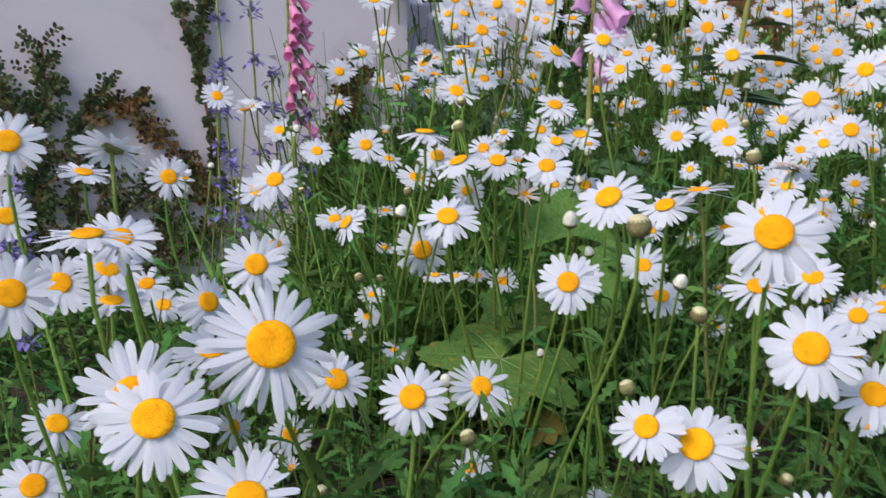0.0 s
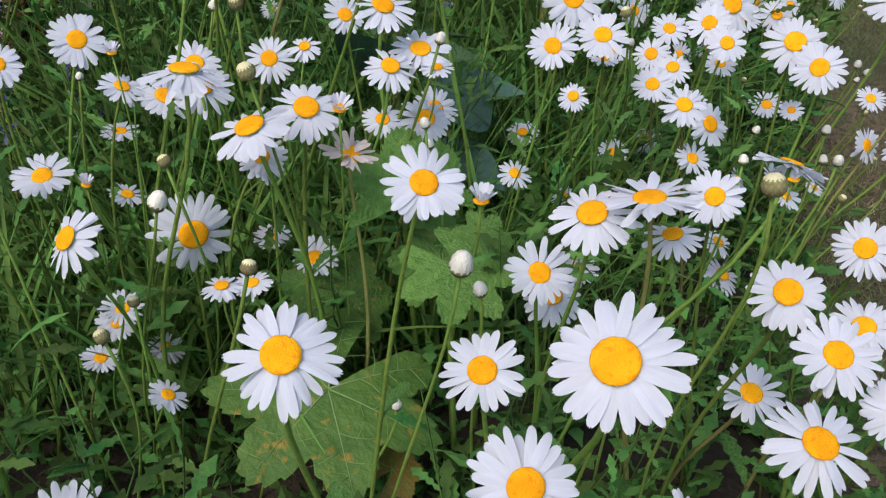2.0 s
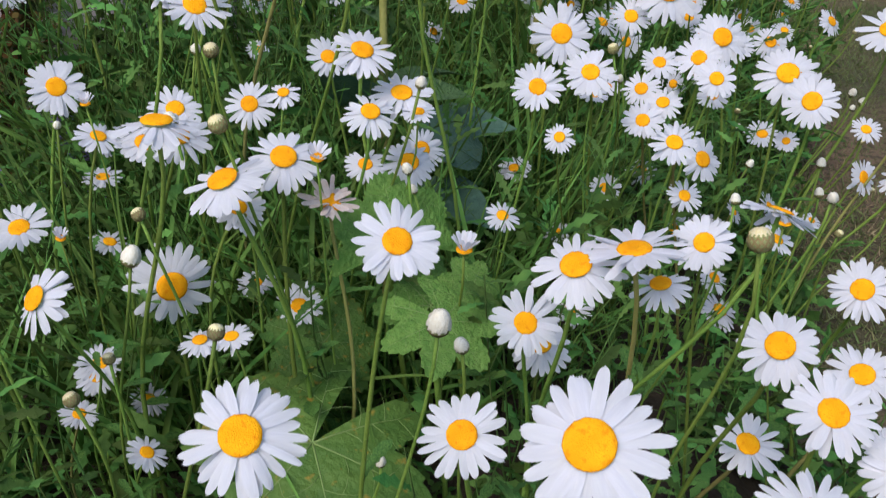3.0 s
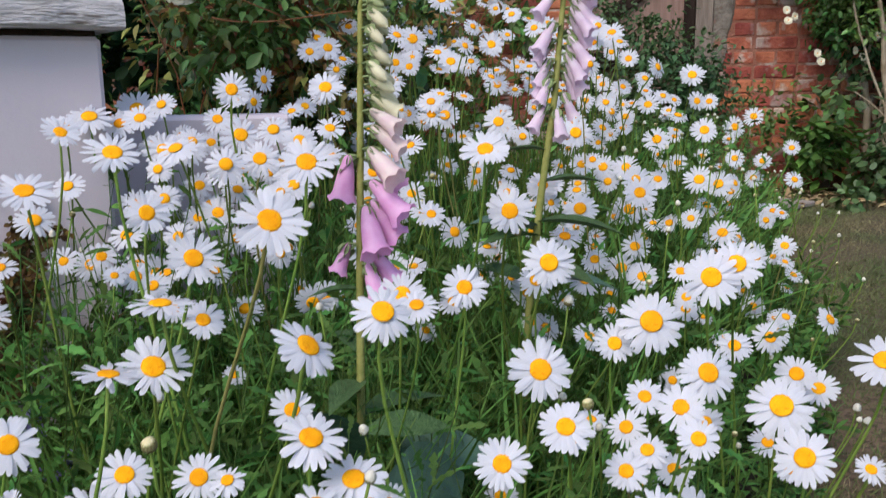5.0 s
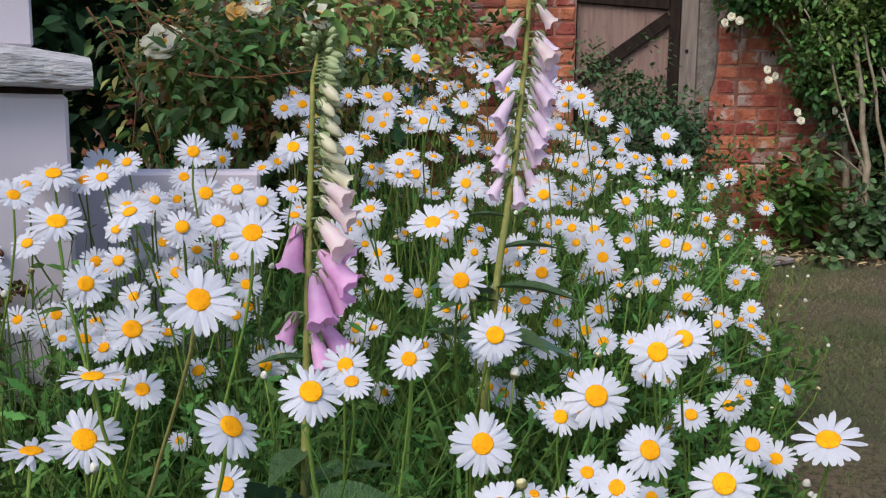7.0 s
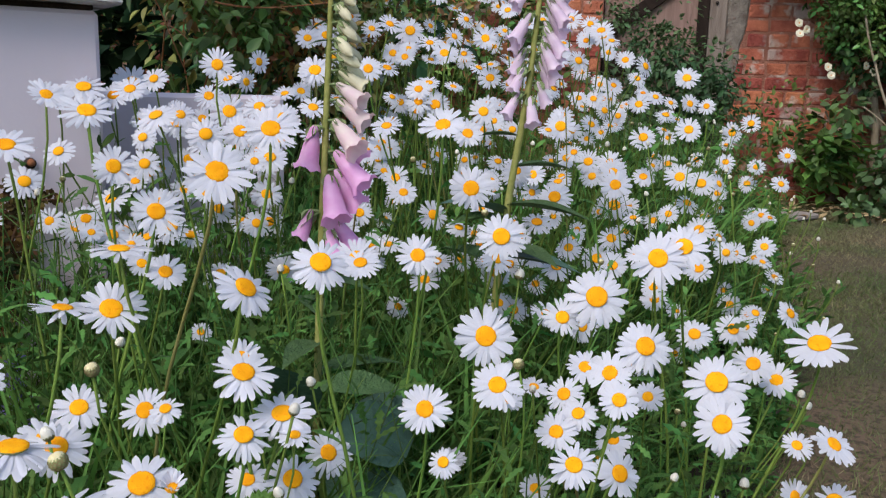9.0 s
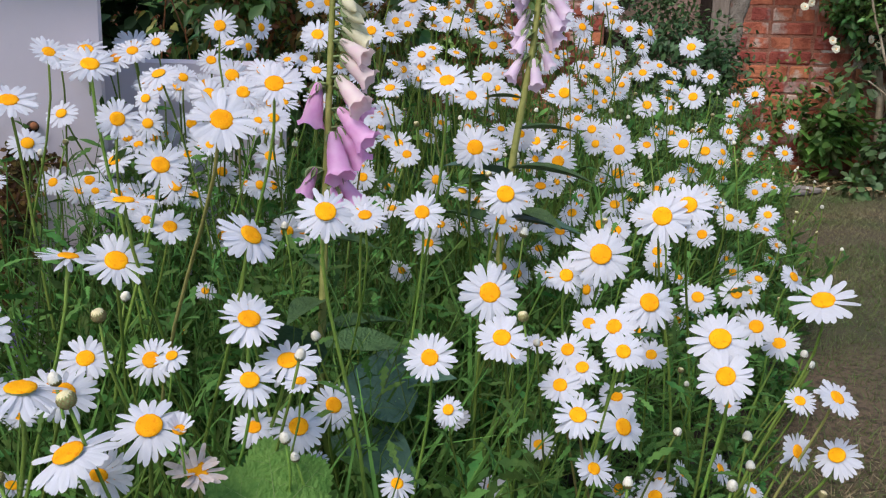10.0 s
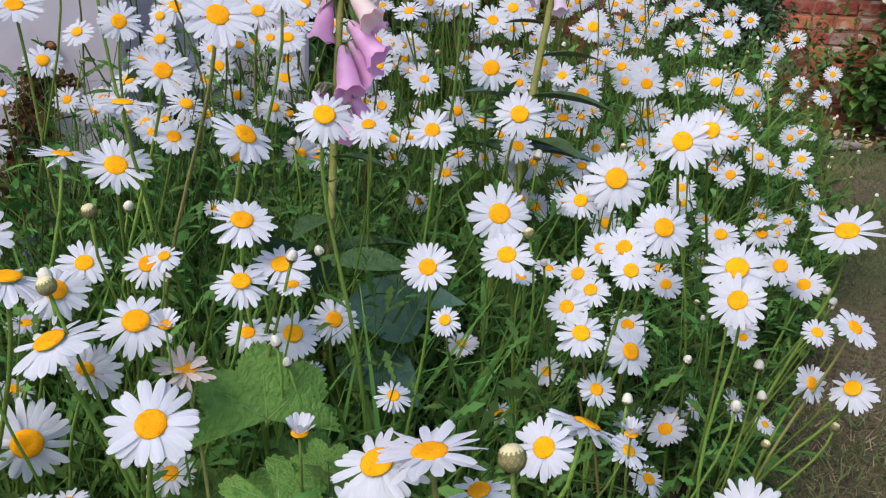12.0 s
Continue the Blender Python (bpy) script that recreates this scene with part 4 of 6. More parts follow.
def mallow_rim(a, seed, deep=0.0):
    """Outline: shallow lobes with rounded teeth, no two alike."""
    best = min(range(7), key=lambda k: abs(a - RIBS[k]))
    d = abs(a - RIBS[best])
    lobe = 0.70 - deep + (0.29 + deep) * max(0.0, 1 - (d / 0.50) ** 1.6) * (1 - 0.05 * ((best * 7 + seed) % 3))
    return lobe + 0.02 * noise.noise(Vector((a * 3, seed, 0)))


def mallow_mesh(material, seed=1, reach=165, deep=0.0):
    rings, seg = 14, 132
    v, fc = [(0, 0, 0)], []
    for i in range(1, rings + 1):
        t = i / rings
        for j in range(seg):
            a = math.radians(-reach + 2 * reach * j / (seg - 1))
            rad = t * (mallow_rim(a, seed, deep) + ((0.034, 0.012, -0.020)[j % 3] if i == rings else 0))
            v.append((rad * math.cos(a), rad * math.sin(a), mallow_surface(a, rad, seed)))
    for j in range(seg - 1):
        fc.append((0, 1 + j, 2 + j))
    for i in range(rings - 1):
        for j in range(seg - 1):
            a = 1 + i * seg + j
            fc.append((a, a + seg, a + seg + 1, a + 1))
    return mesh_of("blade", v, fc, material)


def mallow_vein(rib, seed):
    """A main vein with its side veins, lying on the blade."""
    def on(a, t):
        return (t * math.cos(a), t * math.sin(a), mallow_surface(a, t, seed) + 0.003)

    verts, faces = tube_geometry([on(rib, t) for t in (0.0, 0.15, 0.3, 0.45, 0.6, 0.75, 0.9)], [0.010, 0.008, 0.0065, 0.005, 0.004, 0.003, 0.002], 4)
    for k, t0 in enumerate((0.28, 0.40, 0.52, 0.64, 0.76)):
        side = 1 if k % 2 else -1
        run = [on(rib + side * 0.50 * s * (1.05 - 0.5 * t0) / (t0 + 0.35), t0 + 0.30 * s * (1.1 - t0)) for s in (0.0, 0.35, 0.7, 1.0)]
        sv, sf = tube_geometry(run, [0.0035, 0.003, 0.0025, 0.001], 3)
        base = len(verts)
        verts, faces = verts + sv, faces + [tuple(base + i for i in f) for f in sf]
    return mesh_of("vein", verts, faces, VEIN)


def mallow(x, y, z, size, az, el, spin, material=MALLOW, words="lobed bright green mallow leaf", seed=1, reach=165, deep=0.0):
    m, n = head_pose(x, y, z, size, az, el, math.radians(spin))
    base = Vector((x + 0.02, y + 0.06, 0.01))
    d = thing("mallow_leaf", base, words + " on its stalk", "leaf")
    shift = Matrix.Translation(-base)
    blade = part("blade", mallow_mesh(material, seed, reach, deep), d, shift @ m)
    for rib in RIBS:
        if abs(rib) < math.radians(reach) - 0.1:
            part("vein", mallow_vein(rib, seed), blade)
    part("stalk", tube("stalk", [p - base for p in bezier(base, base + Vector((0, 0, 0.5 * z)), Vector((x, y, z)) - n * 0.05, Vector((x, y, z)), 8)], 0.0024, STEM), d)


mallow(0.132, 0.898, 0.265, 0.055, -78, 32, 88, MALLOW, seed=3, reach=104)
mallow(0.138, 0.812, 0.250, 0.043, -80, 58, -70, MALLOW, seed=5, deep=0.20)
mallow(0.168, 0.845, 0.252, 0.025, -72, 45, 40, MALLOW, "small lobed bright green mallow leaf", seed=8, deep=0.12)
mallow(0.053, 0.846, 0.148, 0.088, -90, 66, -140, MALLOW_OLD, "large yellow-spotted lobed mallow leaf", seed=4, deep=0.16)
mallow(0.078, 0.935, 0.172, 0.048, -85, 46, 95, MALLOW_OLD, "yellow-spotted lobed mallow leaf", seed=6)
mallow(0.092, 0.816, 0.090, 0.025, -80, 60, 30, MALLOW_RED, "rusty brown dying mallow leaf", seed=7)
mallow(0.160, 0.920, 0.200, 0.045, -70, 40, 60, MALLOW, seed=10, deep=0.08)


def broad_leaf(x, y, z, length, az, el, material=DARK_LEAF, words="dark blue-green broad pointed leaf", width=1.6, roll=0):
    base = Vector((x, y, z))
    me = mesh_of("leaf_blade", *[[(a, b * width, c) for a, b, c in LANCE[0]], LANCE[1]], material)
    d = new("broad_leaf", me)
    way = Vector((math.cos(math.radians(el)) * math.cos(math.radians(az)), math.cos(math.radians(el)) * math.sin(math.radians(az)), math.sin(math.radians(el))))
    d.matrix_world = Matrix.Translation(base) @ way.to_track_quat("X", "Z").to_matrix().to_4x4() @ Matrix.Rotation(math.radians(roll), 4, "X") @ Matrix.Scale(length, 4)
    tagged(d, words, "leaf")


broad_leaf(0.208, 1.120, 0.262, 0.110, 22, -4, width=1.9, roll=50)
broad_leaf(0.196, 1.165, 0.298, 0.085, 2, 8, FOX_GREEN, "green pointed foxglove leaf with a curled edge", 1.15, 30)
broad_leaf(0.190, 1.215, 0.250, 0.110, -150, 62, width=1.9, roll=20)
broad_leaf(0.210, 1.170, 0.200, 0.110, -60, 10, width=1.9, roll=10)
broad_leaf(0.23, 1.23, 0.24, 0.11, -20, 15, width=1.5, roll=30)
broad_leaf(0.45, 1.44, 0.37, 0.12, -25, 12)
broad_leaf(0.49, 1.48, 0.42, 0.11, -160, 30)


# ---- foxgloves ----
def bell_mesh(material, flare=1.0, seed=0):
    """A bell along +x from its calyx, length 1."""
    prof = [(0.0, 0.05), (0.06, 0.11), (0.18, 0.145), (0.42, 0.205), (0.68, 0.245), (0.84, 0.265 * flare), (0.94, 0.315 * flare), (1.0, 0.385 * flare)]
    seg = 15
    v, fc = [], []
    for i, (x, rad) in enumerate(prof):
        for j in range(seg):
            a = 2 * math.pi * j / seg
            lip = 0.06 * math.cos(5 * a) * (1 if i == len(prof) - 1 else 0)
            low = 0.10 * max(0, -math.sin(a)) * (1 if i >= len(prof) - 1 else 0)
            v.append((x + lip + low, rad * math.cos(a), rad * 0.92 * math.sin(a)))
    for i in range(len(prof) - 1):
        for j in range(seg):
            fc.append((i * seg + j, (i + 1) * seg + j, (i + 1) * seg + (j + 1) % seg, i * seg + (j + 1) % seg))
    fc.append(tuple(range(seg)))
    return mesh_of("bell", v, fc, material)


def bud_mesh(material):
    prof = [(0.0, 0.05), (0.15, 0.14), (0.45, 0.20), (0.75, 0.20), (0.95, 0.11), (1.02, 0.02)]
    seg = 9
    v = [(x, r * math.cos(2 * math.pi * j / seg), r * math.sin(2 * math.pi * j / seg)) for x, r in prof for j in range(seg)]
    fc = [(i * seg + j, (i + 1) * seg + j, (i + 1) * seg + (j + 1) % seg, i * seg + (j + 1) % seg) for i in range(len(prof) - 1) for j in range(seg)]
    return mesh_of("flower_bud", v, fc + [tuple((len(prof) - 1) * seg + j for j in range(seg))], material)


BELLS = {k: bell_mesh(k) for k in (BELL_PINK, BELL_PALE, BELL_LILAC, BELL_CREAM, BELL_MAGENTA)}
for _m, _k in ((BELL_MAGENTA, 0.74), (BELL_LILAC, 0.82)):
    for _v in BELLS[_m].vertices:
        _v.co.y, _v.co.z = _v.co.y * _k, _v.co.z * _k
FBUDS = {k: bud_mesh(k) for k in (BELL_GREEN, BELL_CREAM)}
SEPAL_MESH = mesh_of("sepal", *[[(a, b * 1.4, c) for a, b, c in OVATE[0]], OVATE[1]], SEPAL)


BRACT = mesh_of("bract", *[[(a, b * 1.3, c) for a, b, c in LANCE[0]], LANCE[1]], SEPAL)
FOX_LEAF = mesh_of("leaf", *[[(a, b * 1.15, c) for a, b, c in LANCE[0]], LANCE[1]], FOX_GREEN)


def foxglove(points, bells, stages, words, seed, thick=0.0048, facing=-60, swing=75, leaves=()):
    """points: base to tip. bells: (share, yaw, pitch, length, material). stages: runs of (from, to, material, length, count, is a bell, pitch)."""
    r = random.Random(seed)
    pts = [Vector(p) for p in points]
    base = pts[0]
    d = thing("foxglove", base, words, "flower")
    curve = []
    for i in range(len(pts) - 1):
        for k in range(6):
            curve.append(pts[i].lerp(pts[i + 1], k / 6))
    curve.append(pts[-1])
    n = len(curve)
    part("stem", tube("stem", [p - base for p in curve], [thick * (1 - 0.6 * (i / n) ** 2) for i in range(n)], FOX_STEM, 8), d)

    def spot(t):
        i = min(int(t * (n - 1)), n - 2)
        return curve[i].lerp(curve[i + 1], t * (n - 1) - i)

    def flower(t, yaw, pitch, length, material, is_bell):
        p = spot(t) - base
        yaw, pit = math.radians(yaw), math.radians(pitch)
        way = Vector((math.cos(yaw) * math.cos(pit), math.sin(yaw) * math.cos(pit), math.sin(pit)))
        q = way.to_track_quat("X", "Z").to_matrix().to_4x4()
        out = Vector((math.cos(yaw), math.sin(yaw), 0.15))
        start = p + out * (0.011 if is_bell else 0.003 + 0.28 * length)
        part("bell" if is_bell else "flower_bud", BELLS[material] if is_bell else FBUDS[material], d, Matrix.Translation(start) @ q @ Matrix.Rotation(r.uniform(-0.4, 0.4), 4, "X") @ Matrix.Scale(length, 4))
        part("flower_stalk", tube("flower_stalk", [p, start], 0.0014, SEPAL, 5), d)
        for s in range(4 if is_bell else 3):
            part("sepal", SEPAL_MESH, d, Matrix.Translation(start) @ q @ Matrix.Rotation(s * 1.6 + r.random(), 4, "X") @ Matrix.Translation((-0.001, 0, 0.001)) @ Matrix.Rotation(-0.42, 4, "Y") @ Matrix.Scale(0.018 if is_bell else 0.48 * length + 0.003, 4))
        bract = Vector((math.cos(yaw + 0.3), math.sin(yaw + 0.3), -0.25 if pitch < 0 else 0.7)).to_track_quat("X", "Z").to_matrix().to_4x4()
        part("bract", BRACT, d, Matrix.Translation(p) @ bract @ Matrix.Scale(0.027 if is_bell else 0.018, 4))

    for b in bells:
        flower(*b, True)
    side = 0
    for a, b, material, length, count, is_bell, pitch in stages:
        for k in range(count):
            side += 1
            round_tip = 150 * (k % 3) if pitch > 5 else 0
            flower(a + (b - a) * (k + 0.5) / count, facing + round_tip + (swing if side % 2 else -swing) * r.uniform(0.5, 1.2), pitch + r.uniform(-10, 10), length * r.uniform(0.9, 1.1), material, is_bell)
    for t, yaw, up, length in leaves:
        way = Vector((math.cos(math.radians(yaw)), math.sin(math.radians(yaw)), up)).to_track_quat("X", "Z").to_matrix().to_4x4()
        part("leaf", FOX_LEAF, d, Matrix.Translation(spot(t) - base) @ way @ Matrix.Scale(length, 4))
    return d


foxglove([(0.192, 1.205, 0.01), (0.198, 1.215, 0.28), (0.203, 1.225, 0.421), (0.209, 1.235, 0.555), (0.216, 1.25, 0.690), (0.226, 1.255, 0.732)],
         [(0.437, -62, -62, 0.036, BELL_PINK), (0.455, -15, -55, 0.037, BELL_PINK), (0.465, 172, -68, 0.030, BELL_PINK), (0.520, -72, -66, 0.047, BELL_PINK), (0.527, -8, -58, 0.043, BELL_PINK),
          (0.555, -32, -46, 0.046, BELL_PINK), (0.588, -5, -50, 0.040, BELL_PINK), (0.592, 178, -80, 0.043, BELL_PINK), (0.602, -48, -44, 0.041, BELL_PALE), (0.632, -25, -38, 0.038, BELL_PALE),
          (0.655, -38, -32, 0.034, BELL_PALE), (0.675, -12, -34, 0.030, BELL_CREAM)],
         [(0.685, 0.72, BELL_CREAM, 0.030, 3, False, -38), (0.715, 0.80, BELL_CREAM, 0.026, 7, False, -34), (0.79, 0.92, BELL_GREEN, 0.021, 14, False, -12), (0.90, 1.0, BELL_GREEN, 0.013, 22, False, 30)],
         "foxglove spire with mauve bells below and cream buds above", 11, thick=0.0043, facing=-16, swing=36,
         leaves=((0.40, 170, 0.2, 0.05), (0.36, -40, 0.3, 0.06), (0.31, 100, 0.4, 0.07), (0.27, -120, 0.3, 0.08), (0.22, 20, 0.3, 0.10), (0.72, 190, 0.1, 0.022), (0.75, 175, -0.2, 0.024)))
foxglove([(0.45, 1.45, 0.01), (0.47, 1.455, 0.34), (0.485, 1.46, 0.461), (0.508, 1.47, 0.597), (0.527, 1.485, 0.748), (0.54, 1.50, 0.93)],
         [(0.575, -85, -70, 0.038, BELL_LILAC), (0.585, 185, -60, 0.038, BELL_LILAC), (0.605, -5, -66, 0.034, BELL_LILAC), (0.628, 195, -62, 0.036, BELL_LILAC), (0.655, -15, -60, 0.042, BELL_LILAC),
          (0.662, 175, -65, 0.038, BELL_LILAC), (0.685, -2, -58, 0.043, BELL_LILAC), (0.700, -25, -55, 0.043, BELL_LILAC), (0.722, 188, -58, 0.044, BELL_LILAC), (0.735, -5, -56, 0.044, BELL_LILAC),
          (0.765, -20, -52, 0.043, BELL_LILAC), (0.775, 182, -50, 0.040, BELL_LILAC), (0.800, -4, -50, 0.042, BELL_LILAC), (0.822, -25, -50, 0.036, BELL_LILAC), (0.840, 190, -58, 0.034, BELL_PALE), (0.862, -8, -52, 0.032, BELL_PALE),
          (0.642, 10, -62, 0.036, BELL_LILAC), (0.672, -40, -60, 0.040, BELL_LILAC), (0.710, 12, -58, 0.040, BELL_LILAC), (0.748, -40, -52, 0.042, BELL_LILAC), (0.785, 8, -50, 0.040, BELL_LILAC), (0.812, -50, -48, 0.040, BELL_PALE), (0.695, 165, -60, 0.036, BELL_LILAC), (0.640, 165, -64, 0.036, BELL_LILAC)],
         [(0.87, 0.94, BELL_CREAM, 0.022, 8, False, -20), (0.93, 1.0, BELL_GREEN, 0.014, 14, False, 20)],
         "tall foxglove spire with pale lilac bells", 12, thick=0.0056, facing=-75, swing=88,
         leaves=((0.50, 160, 0.3, 0.06), (0.44, -10, 0.3, 0.08), (0.36, -30, 0.2, 0.11), (0.33, 200, 0.3, 0.09), (0.26, -70, 0.3, 0.11), (0.22, 120, 0.4, 0.12)))
foxglove([(-0.232, 1.33, 0.01), (-0.230, 1.34, 0.19), (-0.232, 1.36, 0.344), (-0.236, 1.38, 0.455), (-0.238, 1.40, 0.54), (-0.24, 1.42, 0.66)],
         [], [(0.42, 0.88, BELL_MAGENTA, 0.034, 19, True, -48), (0.86, 1.0, BELL_GREEN, 0.013, 9, False, 0)],
         "slim foxglove spire with deep pink bells by the wall", 13, thick=0.003, facing=-35, swing=42)


# ---- blue flower spikes ----
def blue_spike(x, y, top, seed, whorls=5):
    r = random.Random(seed)
    base = Vector((x, y, 0.01))
    d = thing("catmint_spike", base, "thin stem with whorls of small violet-blue flowers", "flower", "blue flower spikes")
    tip = Vector((r.uniform(-0.02, 0.02), r.uniform(-0.02, 0.02), top))
    part("stem", tube("stem", [tip * (i / 5) for i in range(6)], 0.0016, FOX_STEM, 5), d)
    for k in range(whorls):
        c = tip * (0.55 + 0.45 * k / max(1, whorls - 1))
        n = 24
        a = rng.uniform(0, 6.28, n)
        way = np.stack([np.cos(a), np.sin(a), rng.uniform(-0.7, 1.3, n)], 1)
        place = np.array(c)[None] + way * 0.003 + rng.uniform(-0.006, 0.006, (n, 3))
        part("whorl", scatter("whorl", OVATE, place, frames_from(way, np.tile([0, 0, 1.0], (n, 1))), rng.uniform(0.008, 0.014, n), BLUE), d)["kind"] = "stuff"


for i, (x, y, t) in enumerate([(-0.298, 1.23, 0.56), (-0.262, 1.24, 0.57), (-0.32, 1.2, 0.42), (-0.24, 1.27, 0.42), (-0.59, 1.18, 0.34), (-0.56, 1.15, 0.28),
                               (-0.47, 0.95, 0.24), (-0.50, 0.9, 0.2), (-0.21, 1.3, 0.36), (-0.15, 1.45, 0.24), (-0.12, 1.4, 0.20), (-0.27, 1.15, 0.3)]):
    blue_spike(x, y, t, 60 + i)


# ---- buds on stems ----
def bud_dome(material, ridges, z0, peak, twist):
    """The closed top of a bud: folded petal tips running together."""
    v, fc = [], []
    seg, rings = ridges * 2, 6
    for i in range(rings + 1):
        t = i / rings
        a0 = z0 + (math.pi / 2 - z0) * t
        for j in range(seg):
            a = 2 * math.pi * j / seg + twist * t
            k = (1 + (0.13 if j % 2 else -0.13) * (1 - 0.6 * t)) * math.cos(a0)
            v.append((0.95 * k * math.cos(a), 0.95 * k * math.sin(a), math.sin(a0) * peak + (0.06 * (j % 2) if 0 < i < rings else 0)))
    for i in range(rings):
        for j in range(seg):
            fc.append((i * seg + j, i * seg + (j + 1) % seg, (i + 1) * seg + (j + 1) % seg, (i + 1) * seg + j))
    return mesh_of("bud_top", v, fc, material)


def bud_cup(top, rows):
    """A round cup covered with overlapping pale bracts that have brown edges."""
    v, fc, slots = [], [], []
    seg, rings = 16, 7
    for i in range(rings + 1):
        a0 = -1.35 + (top + 1.35) * i / rings
        for j in range(seg):
            a = 2 * math.pi * j / seg
            v.append((0.97 * math.cos(a0) * math.cos(a), 0.97 * math.cos(a0) * math.sin(a), 0.97 * math.sin(a0)))
    for i in range(rings):
        for j in range(seg):
            fc.append((i * seg + j, i * seg + (j + 1) % seg, (i + 1) * seg + (j + 1) % seg, (i + 1) * seg + j))
    fc.append(tuple(range(seg))[::-1])
    slots += [0] * len(fc)

    def at(a, a0, out):
        return (out * math.cos(a0) * math.cos(a), out * math.cos(a0) * math.sin(a), out * math.sin(a0))

    for row in range(rows):
        low = -1.25 + (top + 0.75) * row / rows
        for k in range(13):
            a = 2 * math.pi * (k + 0.5 * (row % 2)) / 13
            for grow, out, slot in ((1.0, 1.03, 1), (0.66, 1.055, 0)):
                base, half, high = len(v), 0.24 * grow, 0.62 * grow
                v.extend([at(a, low, out - 0.05), at(a - half, low + 0.5 * high, out), at(a, low + high, out + 0.02), at(a + half, low + 0.5 * high, out)])
                fc.append((base, base + 3, base + 2, base + 1))
                slots.append(slot)
    me = mesh_of("bud_cup", v, fc, CALYX)
    me.materials.append(HUSK)
    me.polygons.foreach_set("material_index", slots)
    return me


BUD_TOP, BUTTON_TOP = bud_dome(BUD, 11, -0.15, 1.5, 0.9), bud_dome(BUTTON, 13, 0.6, 0.98, 0.3)
BUD_CUP, BUTTON_CUP = bud_cup(-0.10, 3), bud_cup(0.80, 5)


def daisy_bud(x, y, z, size, seed, white=False):
    r = random.Random(seed)
    head = Vector((x, y, z))
    n = Vector((r.uniform(-0.5, 0.4), r.uniform(-0.5, 0.3), 1)).normalized()
    base, pts = stem_points(r, head, n)
    d = thing("daisy_bud", base, "round cream daisy bud on a thin green stem", "bud", "daisy buds in the bed")
    m = Matrix.Translation(head - base) @ n.to_track_quat("Z", "Y").to_matrix().to_4x4() @ Matrix.Scale(size, 4)
    part("stem", tube("stem", [p - base for p in pts], 0.0011, STEM, 5), d)
    button = not white if seed >= 300 else r.random() < 0.25
    part("bud_top", BUTTON_TOP if button else BUD_TOP, d, m)
    part("bud_cup", BUTTON_CUP if button else BUD_CUP, d, m)


for i in range(126):
    r = random.Random(900 + i)
    y = 0.85 + 2.0 * r.random() ** 1.1
    e = float(bed_edge(y)) + 0.08
    x = e - r.random() ** 1.4 * min(1.3, e + 0.15 + 0.1 * y)
    daisy_bud(x, y, min(0.50, 0.14 + 0.16 * y + r.uniform(-0.02, 0.10)) * (0.62 if x > e - 0.2 else 1), r.uniform(0.0028, 0.0046), i)
for i, (x, y, z, s, white) in enumerate([
        (0.101, 0.699, 0.317, 0.0060, True), (0.224, 0.633, 0.374, 0.0056, False), (-0.045, 0.859, 0.299, 0.0058, True), (-0.038, 0.883, 0.317, 0.0044, False),
        (0.014, 0.830, 0.386, 0.0054, False), (0.122, 0.727, 0.284, 0.0040, True), (0.094, 0.419, 0.367, 0.0060, False), (0.141, 0.472, 0.305, 0.0049, False),
        (0.102, 0.473, 0.262, 0.0046, False), (-0.002, 0.622, 0.211, 0.0046, True), (-0.022, 0.619, 0.188, 0.0050, True), (0.183, 0.665, 0.272, 0.0054, True),
        (0.549, 0.972, 0.255, 0.0042, True), (0.565, 0.985, 0.219, 0.0042, True), (0.450, 0.842, 0.284, 0.0040, True), (0.086, 0.777, 0.177, 0.0035, True),
        (-0.082, 0.789, 0.251, 0.0045, False), (-0.068, 0.859, 0.232, 0.0040, False), (0.272, 0.652, 0.109, 0.0055, False), (0.011, 0.517, 0.213, 0.0052, False),
        (-0.084, 0.512, 0.179, 0.0052, False), (0.019, 0.934, 0.404, 0.0050, False), (0.405, 1.183, 0.402, 0.0048, True), (-0.002, 0.706, 0.327, 0.0040, False)]):
    daisy_bud(x, y, z, s, 300 + i, white)


# ---- green of the bed ----
def clear_of_heads(place, way, size):
    """Which leaves do not poke through a flower head."""
    heads = np.array(HEADS)
    unit = way / np.linalg.norm(way, axis=1, keepdims=True)
    ok = np.ones(len(place), bool)
    for share in (0.35, 0.7, 1.0):
        p = place + unit * (size * share)[:, None] - np.array([0, 0, 1]) * (0.3 * share ** 2 * size)[:, None]
        for k in range(0, len(p), 4000):
            d = ((p[k:k + 4000, None] - heads[None]) ** 2).sum(2).min(1)
            ok[k:k + 4000] &= d > 0.024 ** 2
    return ok


